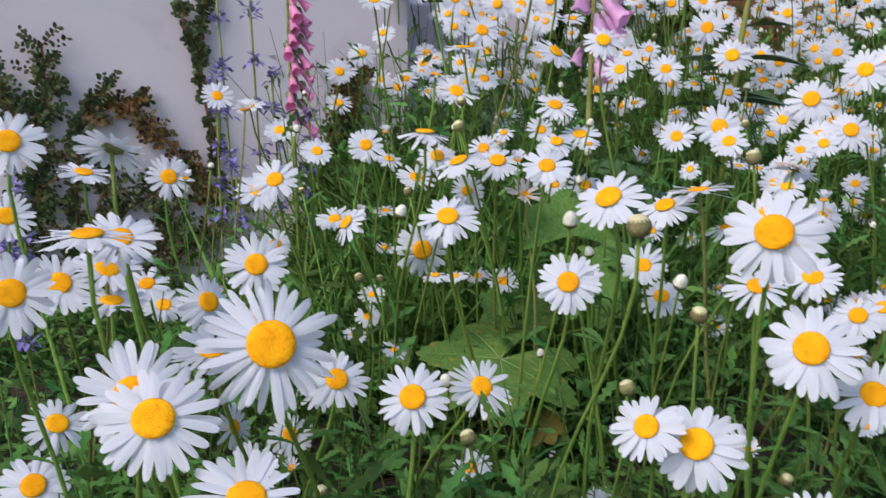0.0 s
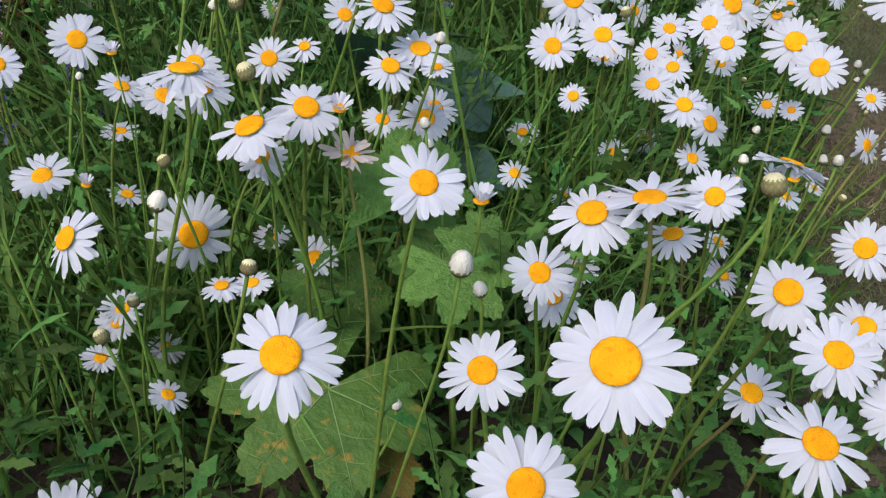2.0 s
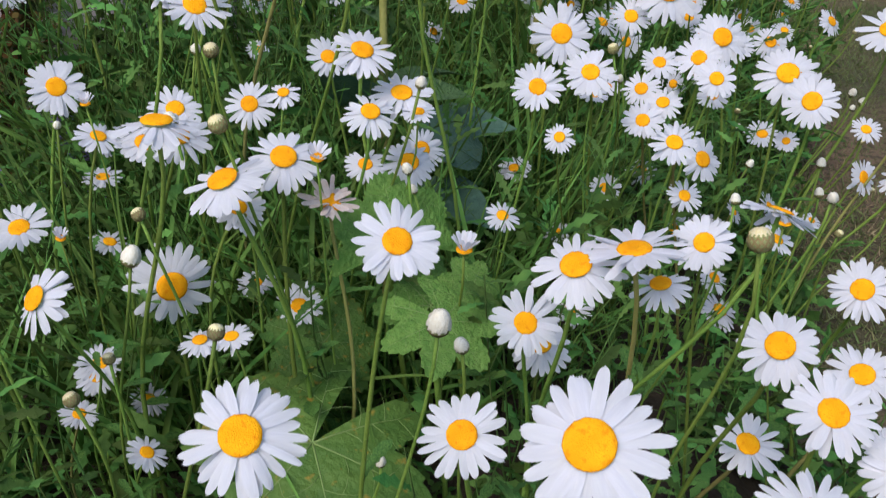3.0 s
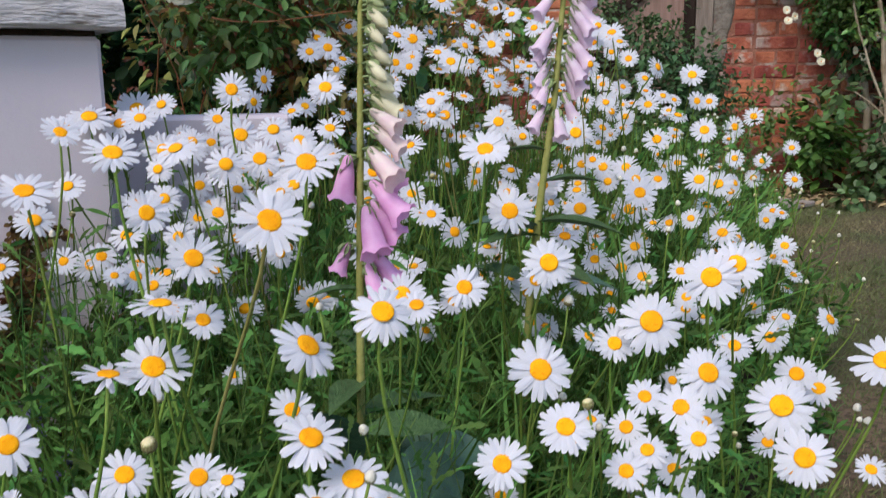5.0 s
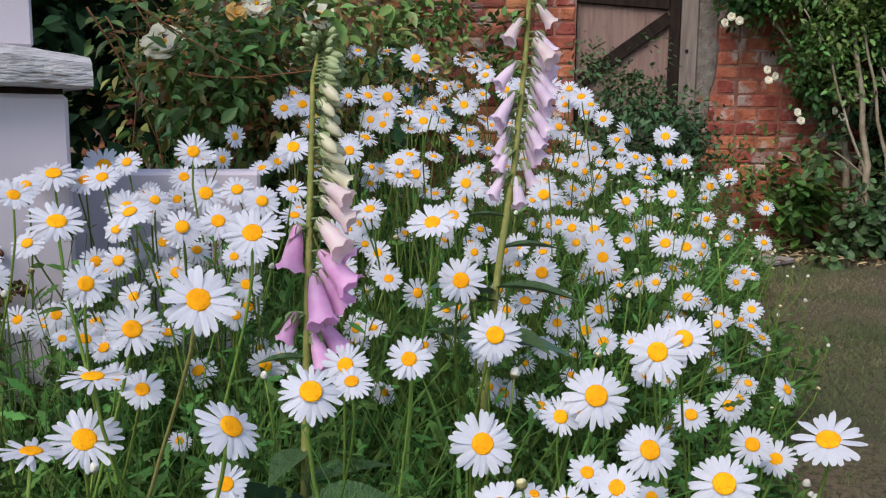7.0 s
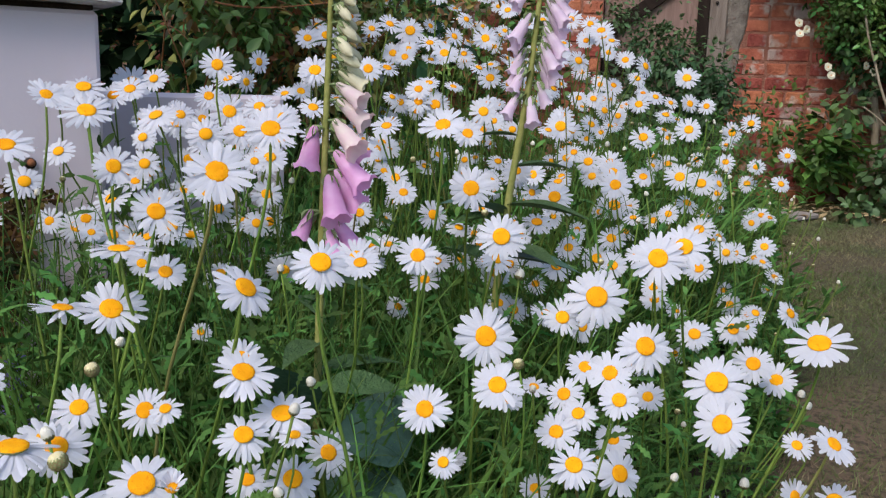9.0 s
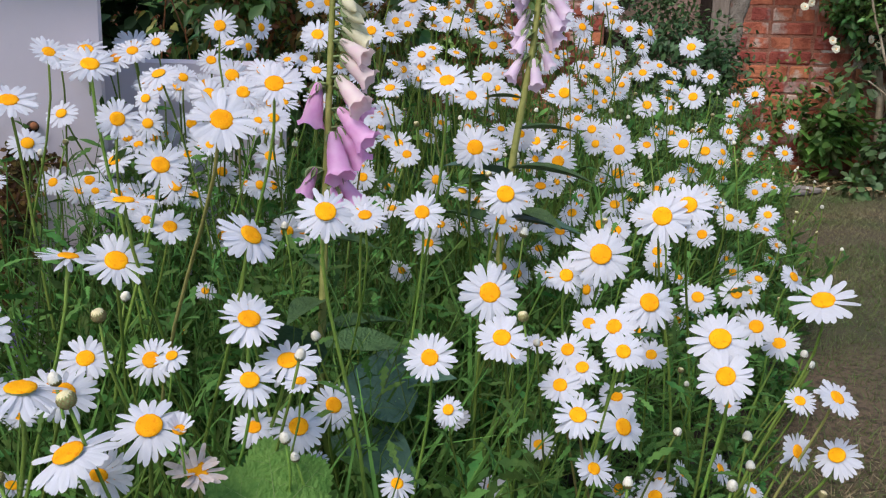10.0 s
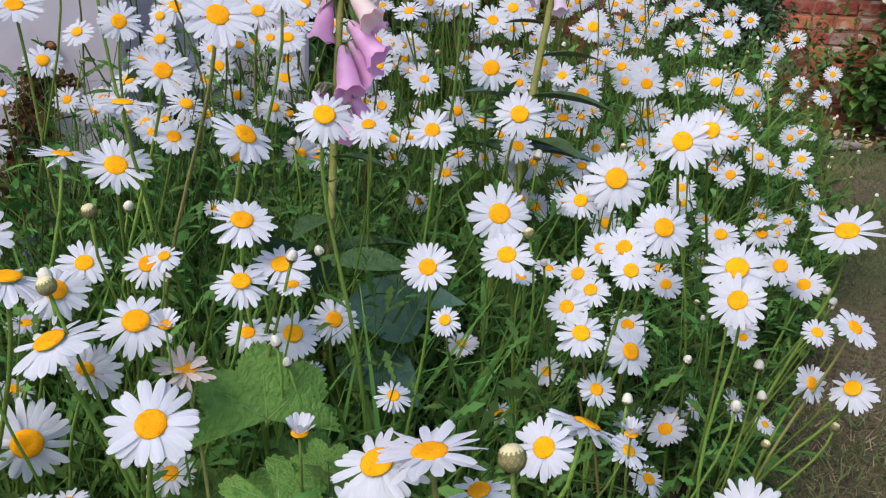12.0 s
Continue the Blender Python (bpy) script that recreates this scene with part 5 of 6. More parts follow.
def bed_green():
    n = 4600
    y = 0.16 + 3.6 * rng.random(n) ** 1.35
    e = bed_edge(y)
    x = e - rng.random(n) ** 1.1 * np.minimum(e + 0.75 + 0.1 * y, 2.2)
    x, y = np.append(x, rng.uniform(-0.14, 0.26, 330)), np.append(y, rng.uniform(1.2, 1.72, 330))
    n, e = len(x), bed_edge(y)
    wall = 1.715 + 0.35 * (x + 0.045)
    ok = ~((x < 0.0) & (y > wall - 0.02)) & ~((x > -0.05) & (x < 0.23) & (y > 1.9) & (y < 2.05))
    ok &= (y > 1.15) | (rng.random(n) < 0.70)
    x, y, e = x[ok], y[ok], e[ok]
    n = len(x)
    edge = np.clip((e - x) / 0.26, 0.42, 1)
    h = (0.11 + 0.165 * np.clip(y, 0, 2.2)) * edge * rng.uniform(0.5, 1.12, n)
    h = np.where((x < -0.12) & (y > 1.05), h * 0.8, h)
    h = np.where((x > -0.12) & (x < 0.22) & (y > 1.2), h * 1.2, h)
    h = np.where((x < -0.27) & (y > 0.72), np.minimum(h, rng.uniform(0.04, 0.12, n)), h)
    h = np.where(y < 0.45, np.minimum(h, 0.13), h)
    h = np.where(np.hypot(x - 0.05, y - 0.83) < 0.15, np.minimum(h, 0.05), h)
    base = np.stack([x, y, np.full(n, 0.01)], 1)
    lean = np.stack([rng.normal(0, 0.22, n) + 0.12 * (edge < 0.7), rng.normal(-0.05, 0.20, n), np.ones(n)], 1)
    bow = np.stack([rng.normal(0, 0.10, n), rng.normal(0, 0.10, n), np.zeros(n)], 1)

    def along(t):
        return base[:, None] + (lean[:, None] * t[..., None] + bow[:, None] * (4 * t * (1 - t))[..., None]) * h[:, None, None]

    verts, faces = [], []
    steps = np.array([0.0, 0.35, 0.7, 1.0])
    centre = along(np.tile(steps, (n, 1)))
    ring = np.array([(1, 0, 0), (-0.5, 0.87, 0), (-0.5, -0.87, 0)])
    verts = (centre[:, :, None] + ring[None, None] * (0.0011 * np.array([1.0, 0.9, 0.75, 0.55]))[None, :, None, None]).reshape(-1, 3)
    quads = [(3 * i + k, 3 * i + (k + 1) % 3, 3 * i + 3 + (k + 1) % 3, 3 * i + 3 + k) for i in range(3) for k in range(3)]
    faces = (np.array(quads)[None] + (np.arange(n) * 12)[:, None, None]).reshape(-1, 4)
    stalks = new("bed_stalks", mesh_of("bed_stalks", verts.tolist(), faces.tolist(), PALE_STEM))
    tagged(stalks, "dense thin green stalks of the daisy plants", "stalks", kind="stuff")
    per = 14
    t = rng.uniform(0.10, 1.0, (n, per))
    place = along(t).reshape(-1, 3)
    a = rng.uniform(0, 6.28, n * per)
    way = np.stack([np.cos(a), np.sin(a), rng.uniform(0.0, 1.7, n * per)], 1)
    size = (rng.uniform(0.018, 0.050, (n, per)) * (1.15 - 0.5 * t)).reshape(-1)
    free = clear_of_heads(place, way, size)
    turn = frames_from(way, np.tile([0, 0, 1.0], (n * per, 1)) + rng.normal(0, 0.55, (n * per, 3)))
    close = place[:, 1] < 1.45
    free &= (place[:, 1] > 1.15) | (rng.random(n * per) < 0.85)
    for name, shape, pick in (("bed_leaves", BED_LEAF, free & close), ("far_bed_leaves", BED_LEAF_FAR, free & ~close)):
        leaves = new(name, scatter(name, shape, place[pick], turn[pick], size[pick], LEAF))
        tagged(leaves, "dense dark green toothed leaves of the daisy plants", "leaves", kind="stuff")
    m = 5200
    y = 0.95 + 2.2 * rng.random(m) ** 1.1
    e = bed_edge(y)
    x = e - 0.03 - rng.random(m) * np.minimum(e + 0.4, 1.6)
    x, y = np.append(x, rng.uniform(-0.22, 0.24, 760)), np.append(y, rng.uniform(1.0, 1.62, 760))
    m, e = len(x), bed_edge(y)
    h = (0.09 + 0.13 * np.clip(y, 0, 2.2)) * np.clip((e - x) / 0.3, 0.35, 1)
    h = np.where(x < -0.25, np.minimum(h, rng.uniform(0.03, 0.10, m)), h)
    h = np.where((x < -0.10) & (y > 1.0), h * 0.7, h)
    h = np.where(np.hypot(x - 0.05, y - 0.83) < 0.15, 0.04, h)
    way = np.stack([rng.normal(0, 0.30, m), rng.normal(-0.05, 0.28, m), np.ones(m)], 1)
    way[:, 0] = np.where(e - x < 0.35, np.minimum(way[:, 0], 0.1), way[:, 0])
    h = np.where(e - x < 0.30, h * 0.55, h)
    h = np.minimum(h, 0.34)
    wall = 1.715 + 0.35 * (x + 0.045)
    ok = ~((x < 0.0) & (y > wall - 0.02))
    ok &= clear_of_heads(np.stack([x, y, np.full(m, 0.01)], 1), way, h)
    blades = new("bed_blades", scatter("bed_blades", CURVED, np.stack([x, y, np.full(m, 0.01)], 1)[ok], frames_from(way, np.stack([rng.normal(0, 1, m), rng.normal(0, 1, m), np.full(m, 0.6)], 1))[ok], (h * rng.uniform(0.6, 1.3, m))[ok], GRASSY))
    tagged(blades, "narrow green grass-like leaves among the daisies", "leaves", kind="stuff")


bed_green()


def lawn_blades():
    n = 130000
    y = 0.3 + 4.3 * rng.random(n) ** 1.1
    d = 2.3 * rng.random(n) ** 1.3
    x = bed_edge(y) + d
    way = np.stack([rng.normal(0, 1.2, n), rng.normal(0, 1.2, n), np.ones(n)], 1)
    ob = new("lawn_grass", scatter("lawn_grass", TURF, np.stack([x, y, np.full(n, -0.004)], 1), frames_from(way, rng.normal(0, 1, (n, 3))), rng.uniform(0.010, 0.024, n) * (0.8 + 0.12 * y), GRASS))
    tagged(ob, "short dry green and straw grass blades of the lawn", "grass", kind="stuff")
    n = 30000
    y = 0.2 + 2.6 * rng.random(n) ** 1.2
    clump = np.array([noise.noise(Vector((a * 5, b * 5, 0))) for a, b in zip(y, rng.random(n) * 3)])
    x = bed_edge(y) - 0.10 + 0.65 * rng.random(n) ** 1.5
    way = np.stack([rng.normal(0.1, 1.0, n), rng.normal(0, 1.0, n), np.ones(n)], 1)
    ob = new("edge_grass", scatter("edge_grass", TURF, np.stack([x, y, np.full(n, 0.0)], 1), frames_from(way, rng.normal(0, 1, (n, 3))), rng.uniform(0.009, 0.024, n) * (1 + 0.7 * clump), LAWN_GREEN))
    tagged(ob, "tangled soft green grass along the edge of the bed", "grass", kind="stuff")


lawn_blades()


# ---- creeper on the house wall ----
def creeper(points, seed, spread=0.035, label="dark small-leaved creeper branch against the white wall", leaf=COTON, step=0.0045):
    r = random.Random(seed)
    pts = [HOUSE @ Vector((s, -0.012, z)) for s, z in points]
    d = thing("wall_creeper", pts[0], label, "creeper", "creeper on the wall")
    base = pts[0]
    part("branch", tube("branch", [p - base for p in pts], [0.0042 - 0.0022 * i / len(pts) for i in range(len(pts))], COTON_TWIG, 5), d)
    place, way, face = [], [], []
    rot = HOUSE.to_3x3()
    for i in range(len(pts) - 1):
        run = pts[i + 1] - pts[i]
        for k in range(max(3, int(run.length / step))):
            p = pts[i] + run * r.random()
            turn = r.choice((-1, 1)) * r.uniform(0.5, 1.2)
            along = (rot.inverted() @ run).normalized()
            twig = rot @ Vector((along.x * math.cos(turn) - along.z * math.sin(turn), -r.uniform(0.0, 0.5), along.x * math.sin(turn) + along.z * math.cos(turn)))
            length = spread * r.uniform(0.3, 1.1)
            if k % 3 == 0:
                part("twig", tube("twig", [p - base, p - base + twig * length], [0.0016, 0.0007], COTON_TWIG, 4), d)
            for s in range(10):
                q = p + twig * length * (s + 0.5) / 10
                place.append(q - base + Vector((0, 0, r.uniform(-0.002, 0.002))))
                side = (twig.cross(rot @ Vector((0, -1, 0))) * (1 if s % 2 else -1) + twig * r.uniform(0.3, 0.9) + rot @ Vector((0, -r.uniform(0, 0.6), 0))).normalized()
                way.append(side)
                face.append(rot @ Vector((r.uniform(-0.6, 0.6), -1, r.uniform(-0.2, 1))))
    n = len(place)
    part("leaves", scatter("leaves", LEAFLET, np.array(place), frames_from(np.array(way), np.array(face)), rng.uniform(0.0065, 0.0115, n), leaf), d)["kind"] = "stuff"


creeper([(-0.392, 0.22), (-0.392, 0.30), (-0.404, 0.389), (-0.408, 0.458), (-0.395, 0.52), (-0.389, 0.60)], 1, 0.016)
creeper([(-0.405, 0.46), (-0.43, 0.51), (-0.432, 0.55)], 2, 0.016)
creeper([(-0.64, 0.10), (-0.63, 0.25), (-0.61, 0.352), (-0.58, 0.40), (-0.555, 0.413)], 3, 0.03)
creeper([(-0.60, 0.36), (-0.54, 0.39), (-0.47, 0.312), (-0.444, 0.27), (-0.40, 0.20)], 4, 0.03, "rusty brown small-leaved creeper branch against the white wall", COTON_RED)
creeper([(-0.52, 0.37), (-0.495, 0.411)], 5, 0.014)
creeper([(-0.70, 0.05), (-0.69, 0.25), (-0.686, 0.351), (-0.66, 0.42), (-0.659, 0.485)], 6, 0.052)
creeper([(-0.69, 0.33), (-0.73, 0.40), (-0.745, 0.45)], 7, 0.045)
creeper([(-0.68, 0.36), (-0.639, 0.42)], 8, 0.02)
creeper([(-0.75, 0.0), (-0.62, 0.12), (-0.55, 0.2), (-0.48, 0.24)], 9, 0.05)
creeper([(-0.60, 0.0), (-0.5, 0.08), (-0.42, 0.15), (-0.36, 0.2)], 10, 0.05)
creeper([(-0.80, 0.0), (-0.74, 0.12), (-0.70, 0.22), (-0.66, 0.30)], 16, 0.07)
creeper([(-0.70, 0.0), (-0.63, 0.10), (-0.60, 0.20), (-0.57, 0.28)], 17, 0.06)
creeper([(-0.52, 0.0), (-0.50, 0.12), (-0.47, 0.20), (-0.44, 0.25)], 18, 0.05)
creeper([(-0.30, 0.0), (-0.22, 0.15), (-0.17, 0.27), (-0.15, 0.36), (-0.13, 0.42)], 14, 0.045, "rusty brown small-leaved creeper branch against the white wall", COTON_RED, 0.0026)
creeper([(-0.20, 0.0), (-0.12, 0.12), (-0.10, 0.22), (-0.06, 0.28)], 15, 0.055)
creeper([(-0.26, 0.0), (-0.22, 0.12), (-0.19, 0.22), (-0.15, 0.33)], 19, 0.06, step=0.003)
creeper([(-0.12, 0.0), (-0.07, 0.14), (-0.04, 0.24), (-0.03, 0.30)], 20, 0.05)


# ---- climbers, rose, bushes ----
def foliage(name, label, category, template, material, centre, spread, n, size, toward=None, shell=0.6):
    """A ragged clump of leaves: many small balls of leaves inside an ellipsoid or slab."""
    clumps = max(6, n // 45)
    c = rng.normal(0, 0.42, (clumps, 3)) * np.array(spread) + np.array(centre)
    rad = rng.uniform(0.06, 0.16, clumps)
    pick = rng.integers(0, clumps, n)
    off = rng.normal(0, 1, (n, 3))
    off /= np.linalg.norm(off, axis=1, keepdims=True)
    place = c[pick] + off * (rad[pick] * rng.uniform(shell, 1, n))[:, None]
    place[:, 2] = np.maximum(place[:, 2], 0.03)
    way = off + rng.normal(0, 0.6, (n, 3)) + np.array([0, -0.3, -0.2])
    ob = new(name, scatter(name, template, place, frames_from(way, off + np.array([0, -0.3, 0.8])), rng.uniform(0.6, 1.15, n) * size, material))
    return tagged(ob, label, category, kind="stuff")


def on_wall(u, out, z):
    return tuple(BACK @ Vector((u, -out, z)))


for u, z, n in ((-3.6, 1.1, 2600), (-2.6, 0.9, 2000), (-1.75, 0.85, 1900), (-1.15, 0.8, 1100), (-2.0, 1.7, 1800), (-3.1, 1.8, 1600)):
    foliage("wall_climber", "dense mixed green climber over the brick wall", "climber", OVATE_LIGHT, CLIMBER, on_wall(u, 0.16, z), (0.75, 0.3, 0.75), n, 0.062)
foliage("gate_shrub", "fine-leaved green shrub in front of the gate", "shrub", OVATE_LIGHT, BUSH, on_wall(-0.40, 0.5, 0.42), (0.45, 0.25, 0.34), 4600, 0.042)
foliage("gate_shrub", "fine-leaved green shrub beside the gate post", "shrub", OVATE_LIGHT, BUSH, on_wall(-0.15, 0.35, 0.55), (0.22, 0.12, 0.24), 1300, 0.036)
foliage("rambling_rose_leaves", "green rambling rose over the garden wall", "climber", OVATE_LIGHT, CLIMBER, on_wall(0.98, 0.22, 1.28), (0.6, 0.25, 0.45), 7500, 0.036)
foliage("rambling_rose_leaves", "green rambling rose over the garden wall", "climber", OVATE_LIGHT, CLIMBER, on_wall(0.42, 0.16, 1.47), (0.42, 0.2, 0.20), 3300, 0.043)
foliage("rambling_rose_leaves", "green rambling rose over the garden wall", "climber", OVATE_LIGHT, CLIMBER, on_wall(1.6, 0.3, 1.0), (0.7, 0.35, 0.9), 7500, 0.040)
foliage("rambling_rose_leaves", "green rambling rose hanging over the brick wall", "climber", OVATE_LIGHT, CLIMBER, on_wall(0.62, 0.14, 1.12), (0.20, 0.16, 0.36), 1900, 0.042)
foliage("rambling_rose_leaves", "green rambling rose hanging over the brick wall", "climber", OVATE_LIGHT, CLIMBER, on_wall(0.30, 0.14, 1.42), (0.25, 0.14, 0.13), 700, 0.05)
foliage("wall_foot_weeds", "upright leafy green weeds at the wall foot", "weeds", OVATE, CLIMBER, on_wall(0.56, 0.24, 0.22), (0.13, 0.10, 0.26), 420, 0.07)
foliage("wall_foot_weeds", "upright leafy green weeds against the brick", "weeds", OVATE, YOUNG_LEAF, on_wall(0.27, 0.20, 0.42), (0.03, 0.03, 0.18), 130, 0.04)
foliage("rambling_rose_leaves", "green rambling rose trailing down the brick wall", "climber", OVATE_LIGHT, CLIMBER, on_wall(0.60, 0.14, 0.92), (0.10, 0.06, 0.22), 380, 0.045)
foliage("low_bush", "low blue-green leafy bush at the wall foot", "bush", ROUND, BUSH, on_wall(0.98, 0.45, 0.20), (0.42, 0.30, 0.24), 2600, 0.052)
foliage("low_bush", "low blue-green leafy bush at the wall foot", "bush", ROUND, BUSH, on_wall(1.6, 0.5, 0.30), (0.8, 0.4, 0.4), 3000, 0.06)
# this hedge's shade comes from its near-black leaf colour
foliage("dark_hedge", "green hedge behind the rose, shade put into its leaf colour", "hedge", OVATE_LIGHT, SHADE_LEAF, (-0.40, 3.1, 0.9), (0.7, 0.35, 0.8), 4600, 0.07)
foliage("rose_bush", "bright young leaves of the rose bush", "rose bush", ROSE_SHAPE, YOUNG_LEAF, (0.27, 2.40, 0.76), (0.28, 0.16, 0.28), 480, 0.045)
foliage("rose_bush", "small light green leaves of the rose bush", "rose bush", ROSE_SHAPE, YOUNG_LEAF, (0.46, 2.62, 0.78), (0.36, 0.16, 0.26), 700, 0.03)
foliage("rose_bush", "glossy leaves round the cream rose", "rose bush", ROSE_SHAPE, YOUNG_LEAF, (0.06, 2.27, 0.82), (0.09, 0.02, 0.07), 30, 0.045)
foliage("rose_bush", "reddish young leaves of the rose bush", "rose bush", ROSE_SHAPE, REDDISH, (0.33, 2.42, 0.74), (0.36, 0.14, 0.18), 800, 0.028)
foliage("rambling_rose_leaves", "shaded green rambling rose low on the brick wall", "climber", OVATE_LIGHT, CLIMBER, on_wall(1.55, 0.14, 0.62), (0.45, 0.12, 0.45), 3000, 0.055)
foliage("rambling_rose_leaves", "light green rambling rose sprays over the brick wall", "climber", OVATE_LIGHT, YOUNG_LEAF, on_wall(0.72, 0.30, 1.18), (0.35, 0.14, 0.40), 900, 0.045)
foliage("rambling_rose_leaves", "light green rambling rose sprays over the brick wall", "climber", OVATE_LIGHT, YOUNG_LEAF, on_wall(0.22, 0.18, 1.34), (0.18, 0.08, 0.14), 260, 0.04)
foliage("wall_climber", "light green climber leaves over the brick wall", "climber", OVATE_LIGHT, YOUNG_LEAF, on_wall(-1.9, 0.45, 0.95), (1.0, 0.2, 0.5), 2600, 0.048)
foliage("rose_bush", "rose bush with dark glossy leaves", "rose bush", ROSE_SHAPE, ROSE_LEAF, (0.27, 2.75, 0.75), (0.26, 0.26, 0.38), 1300, 0.062)
foliage("rose_bush", "rose bush with dark glossy leaves", "rose bush", ROSE_SHAPE, ROSE_LEAF, (0.42, 3.0, 0.64), (0.45, 0.3, 0.24), 500, 0.05)
foliage("rose_bush", "olive and brown leaves of the rose bush", "rose bush", ROSE_SHAPE, RUSTY, (0.36, 2.62, 0.70), (0.42, 0.16, 0.24), 850, 0.036)
foliage("gate_shrub", "thin dark sprays of shrub across the gate", "shrub", OVATE_LIGHT, BUSH, on_wall(-0.34, 0.34, 0.80), (0.26, 0.10, 0.14), 800, 0.036)
foliage("rambling_rose_leaves", "green rambling rose hanging over the gate corner", "climber", OVATE_LIGHT, CLIMBER, on_wall(0.24, 0.18, 1.36), (0.24, 0.10, 0.14), 1000, 0.042)
foliage("gate_shrub", "thin dark sprays of shrub beside the gate pier", "shrub", OVATE_LIGHT, BUSH, on_wall(-0.56, 0.20, 1.0), (0.05, 0.05, 0.20), 230, 0.03)


# same rambler as CLIMBER, with the shaded hollow painted into its leaves
foliage("rambling_rose_leaves", "rambling rose behind its bare stems, leaves coloured dark for shade", "climber", OVATE_LIGHT, SHADE_LEAF, on_wall(1.02, 0.12, 0.72), (0.34, 0.06, 0.34), 1300, 0.05)


foliage("rose_bush", "light green young sprays of the rose bush", "rose bush", ROSE_SHAPE, YOUNG_LEAF, (0.16, 2.34, 0.72), (0.16, 0.05, 0.10), 150, 0.034)
foliage("rose_bush", "olive and brown sprays of the rose bush", "rose bush", ROSE_SHAPE, RUSTY, (0.19, 2.36, 0.74), (0.18, 0.05, 0.12), 170, 0.032)
# shaded copy of the rambler leaves, darkness painted in
foliage("rambling_rose_leaves", "rambling rose at the far wall end, leaves coloured dark for shade", "climber", OVATE_LIGHT, SHADE_LEAF, on_wall(1.75, 0.55, 1.2), (0.40, 0.12, 0.5), 2600, 0.05)


def arching_stem(points, radius, material, label, name="rose_cane"):
    ps = [Vector(p) for p in points]
    fine = bezier(ps[0], ps[1], ps[2], ps[3], 14)
    bend = 0.035 * (ps[3] - ps[0]).length
    fine = [p + bend * math.sin(math.pi * i / 14) * noise.noise_vector(p * 4.0) for i, p in enumerate(fine)]
    d = new(name, tube(name, [p - ps[0] for p in fine], [radius * (1 - 0.5 * i / 14) for i in range(15)], material, 7))
    d.location = ps[0]
    tagged(d, label, "stem")


for k, (u0, u1, u2, z2) in enumerate([(0.80, 0.76, 0.74, 1.1), (0.86, 0.80, 0.98, 1.2), (0.95, 0.85, 0.30, 1.25), (1.05, 1.15, 1.1, 1.3), (0.78, 0.62, 0.52, 0.5), (1.2, 1.3, 1.5, 1.2)]):
    arching_stem([on_wall(u0, 0.15, 0.02), on_wall(u1, 0.2, 0.35), on_wall(0.5 * (u1 + u2), 0.16, 0.8 * z2), on_wall(u2, 0.14, z2)], (0.022, 0.014, 0.012, 0.011, 0.01, 0.012)[k], BARK, "bare woody grey-brown stem of the rambling rose", "rambler_cane")
for u0, z0, u1, z1, rad in ((0.79, 0.03, 0.68, 1.10, 0.019), (0.84, 0.10, 0.44, 1.22, 0.008), (0.90, 0.04, 0.72, 1.15, 0.011), (1.0, 0.05, 0.82, 0.95, 0.013), (0.84, 0.30, 0.60, 0.55, 0.006), (1.02, 0.20, 1.10, 1.0, 0.009), (0.95, 0.25, 0.88, 0.85, 0.007)):
    arching_stem([on_wall(u0, 0.44, z0), on_wall(0.7 * u0 + 0.3 * u1, 0.46, 0.6 * z0 + 0.4 * z1), on_wall(0.3 * u0 + 0.7 * u1, 0.44, 0.2 * z0 + 0.8 * z1), on_wall(u1, 0.36, z1)], rad, BARK, "bare woody grey-brown stem of the rambling rose", "rambler_cane")
for a, b in (((0.1, 2.55, 0.02), (0.28, 2.36, 0.76)), ((0.0, 2.6, 0.05), (0.13, 2.3, 0.70)), ((0.3, 2.6, 0.02), (0.5, 2.4, 0.72)), ((-0.05, 2.6, 0.02), (0.0, 2.35, 0.86)), ((0.05, 2.8, 0.02), (0.0, 2.7, 0.95)), ((0.3, 2.9, 0.02), (0.1, 2.65, 0.8)), ((0.35, 2.9, 0.02), (0.6, 2.8, 0.85)), ((0.2, 2.9, 0.05), (-0.1, 2.7, 1.1))):
    a, b = Vector(a), Vector(b)
    arching_stem([a, a.lerp(b, 0.3) + Vector((0, 0, 0.25)), a.lerp(b, 0.7) + Vector((0, 0, 0.15)), b], 0.0028, RED_TWIG, "reddish brown rose stem")


for pts in ([(-0.06, 2.24, 0.94), (0.0, 2.2, 0.86), (0.10, 2.18, 0.80), (0.24, 2.2, 0.745)], [(0.10, 2.24, 0.745), (0.16, 2.22, 0.73), (0.26, 2.2, 0.75), (0.38, 2.24, 0.76)],
            [(0.20, 2.36, 0.94), (0.24, 2.34, 0.86), (0.30, 2.32, 0.82), (0.42, 2.34, 0.80)], [(-0.08, 2.2, 0.86), (-0.03, 2.2, 0.78), (0.0, 2.22, 0.72), (0.04, 2.25, 0.60)]):
    arching_stem(pts, 0.0022, RED_TWIG, "reddish brown rose stem")


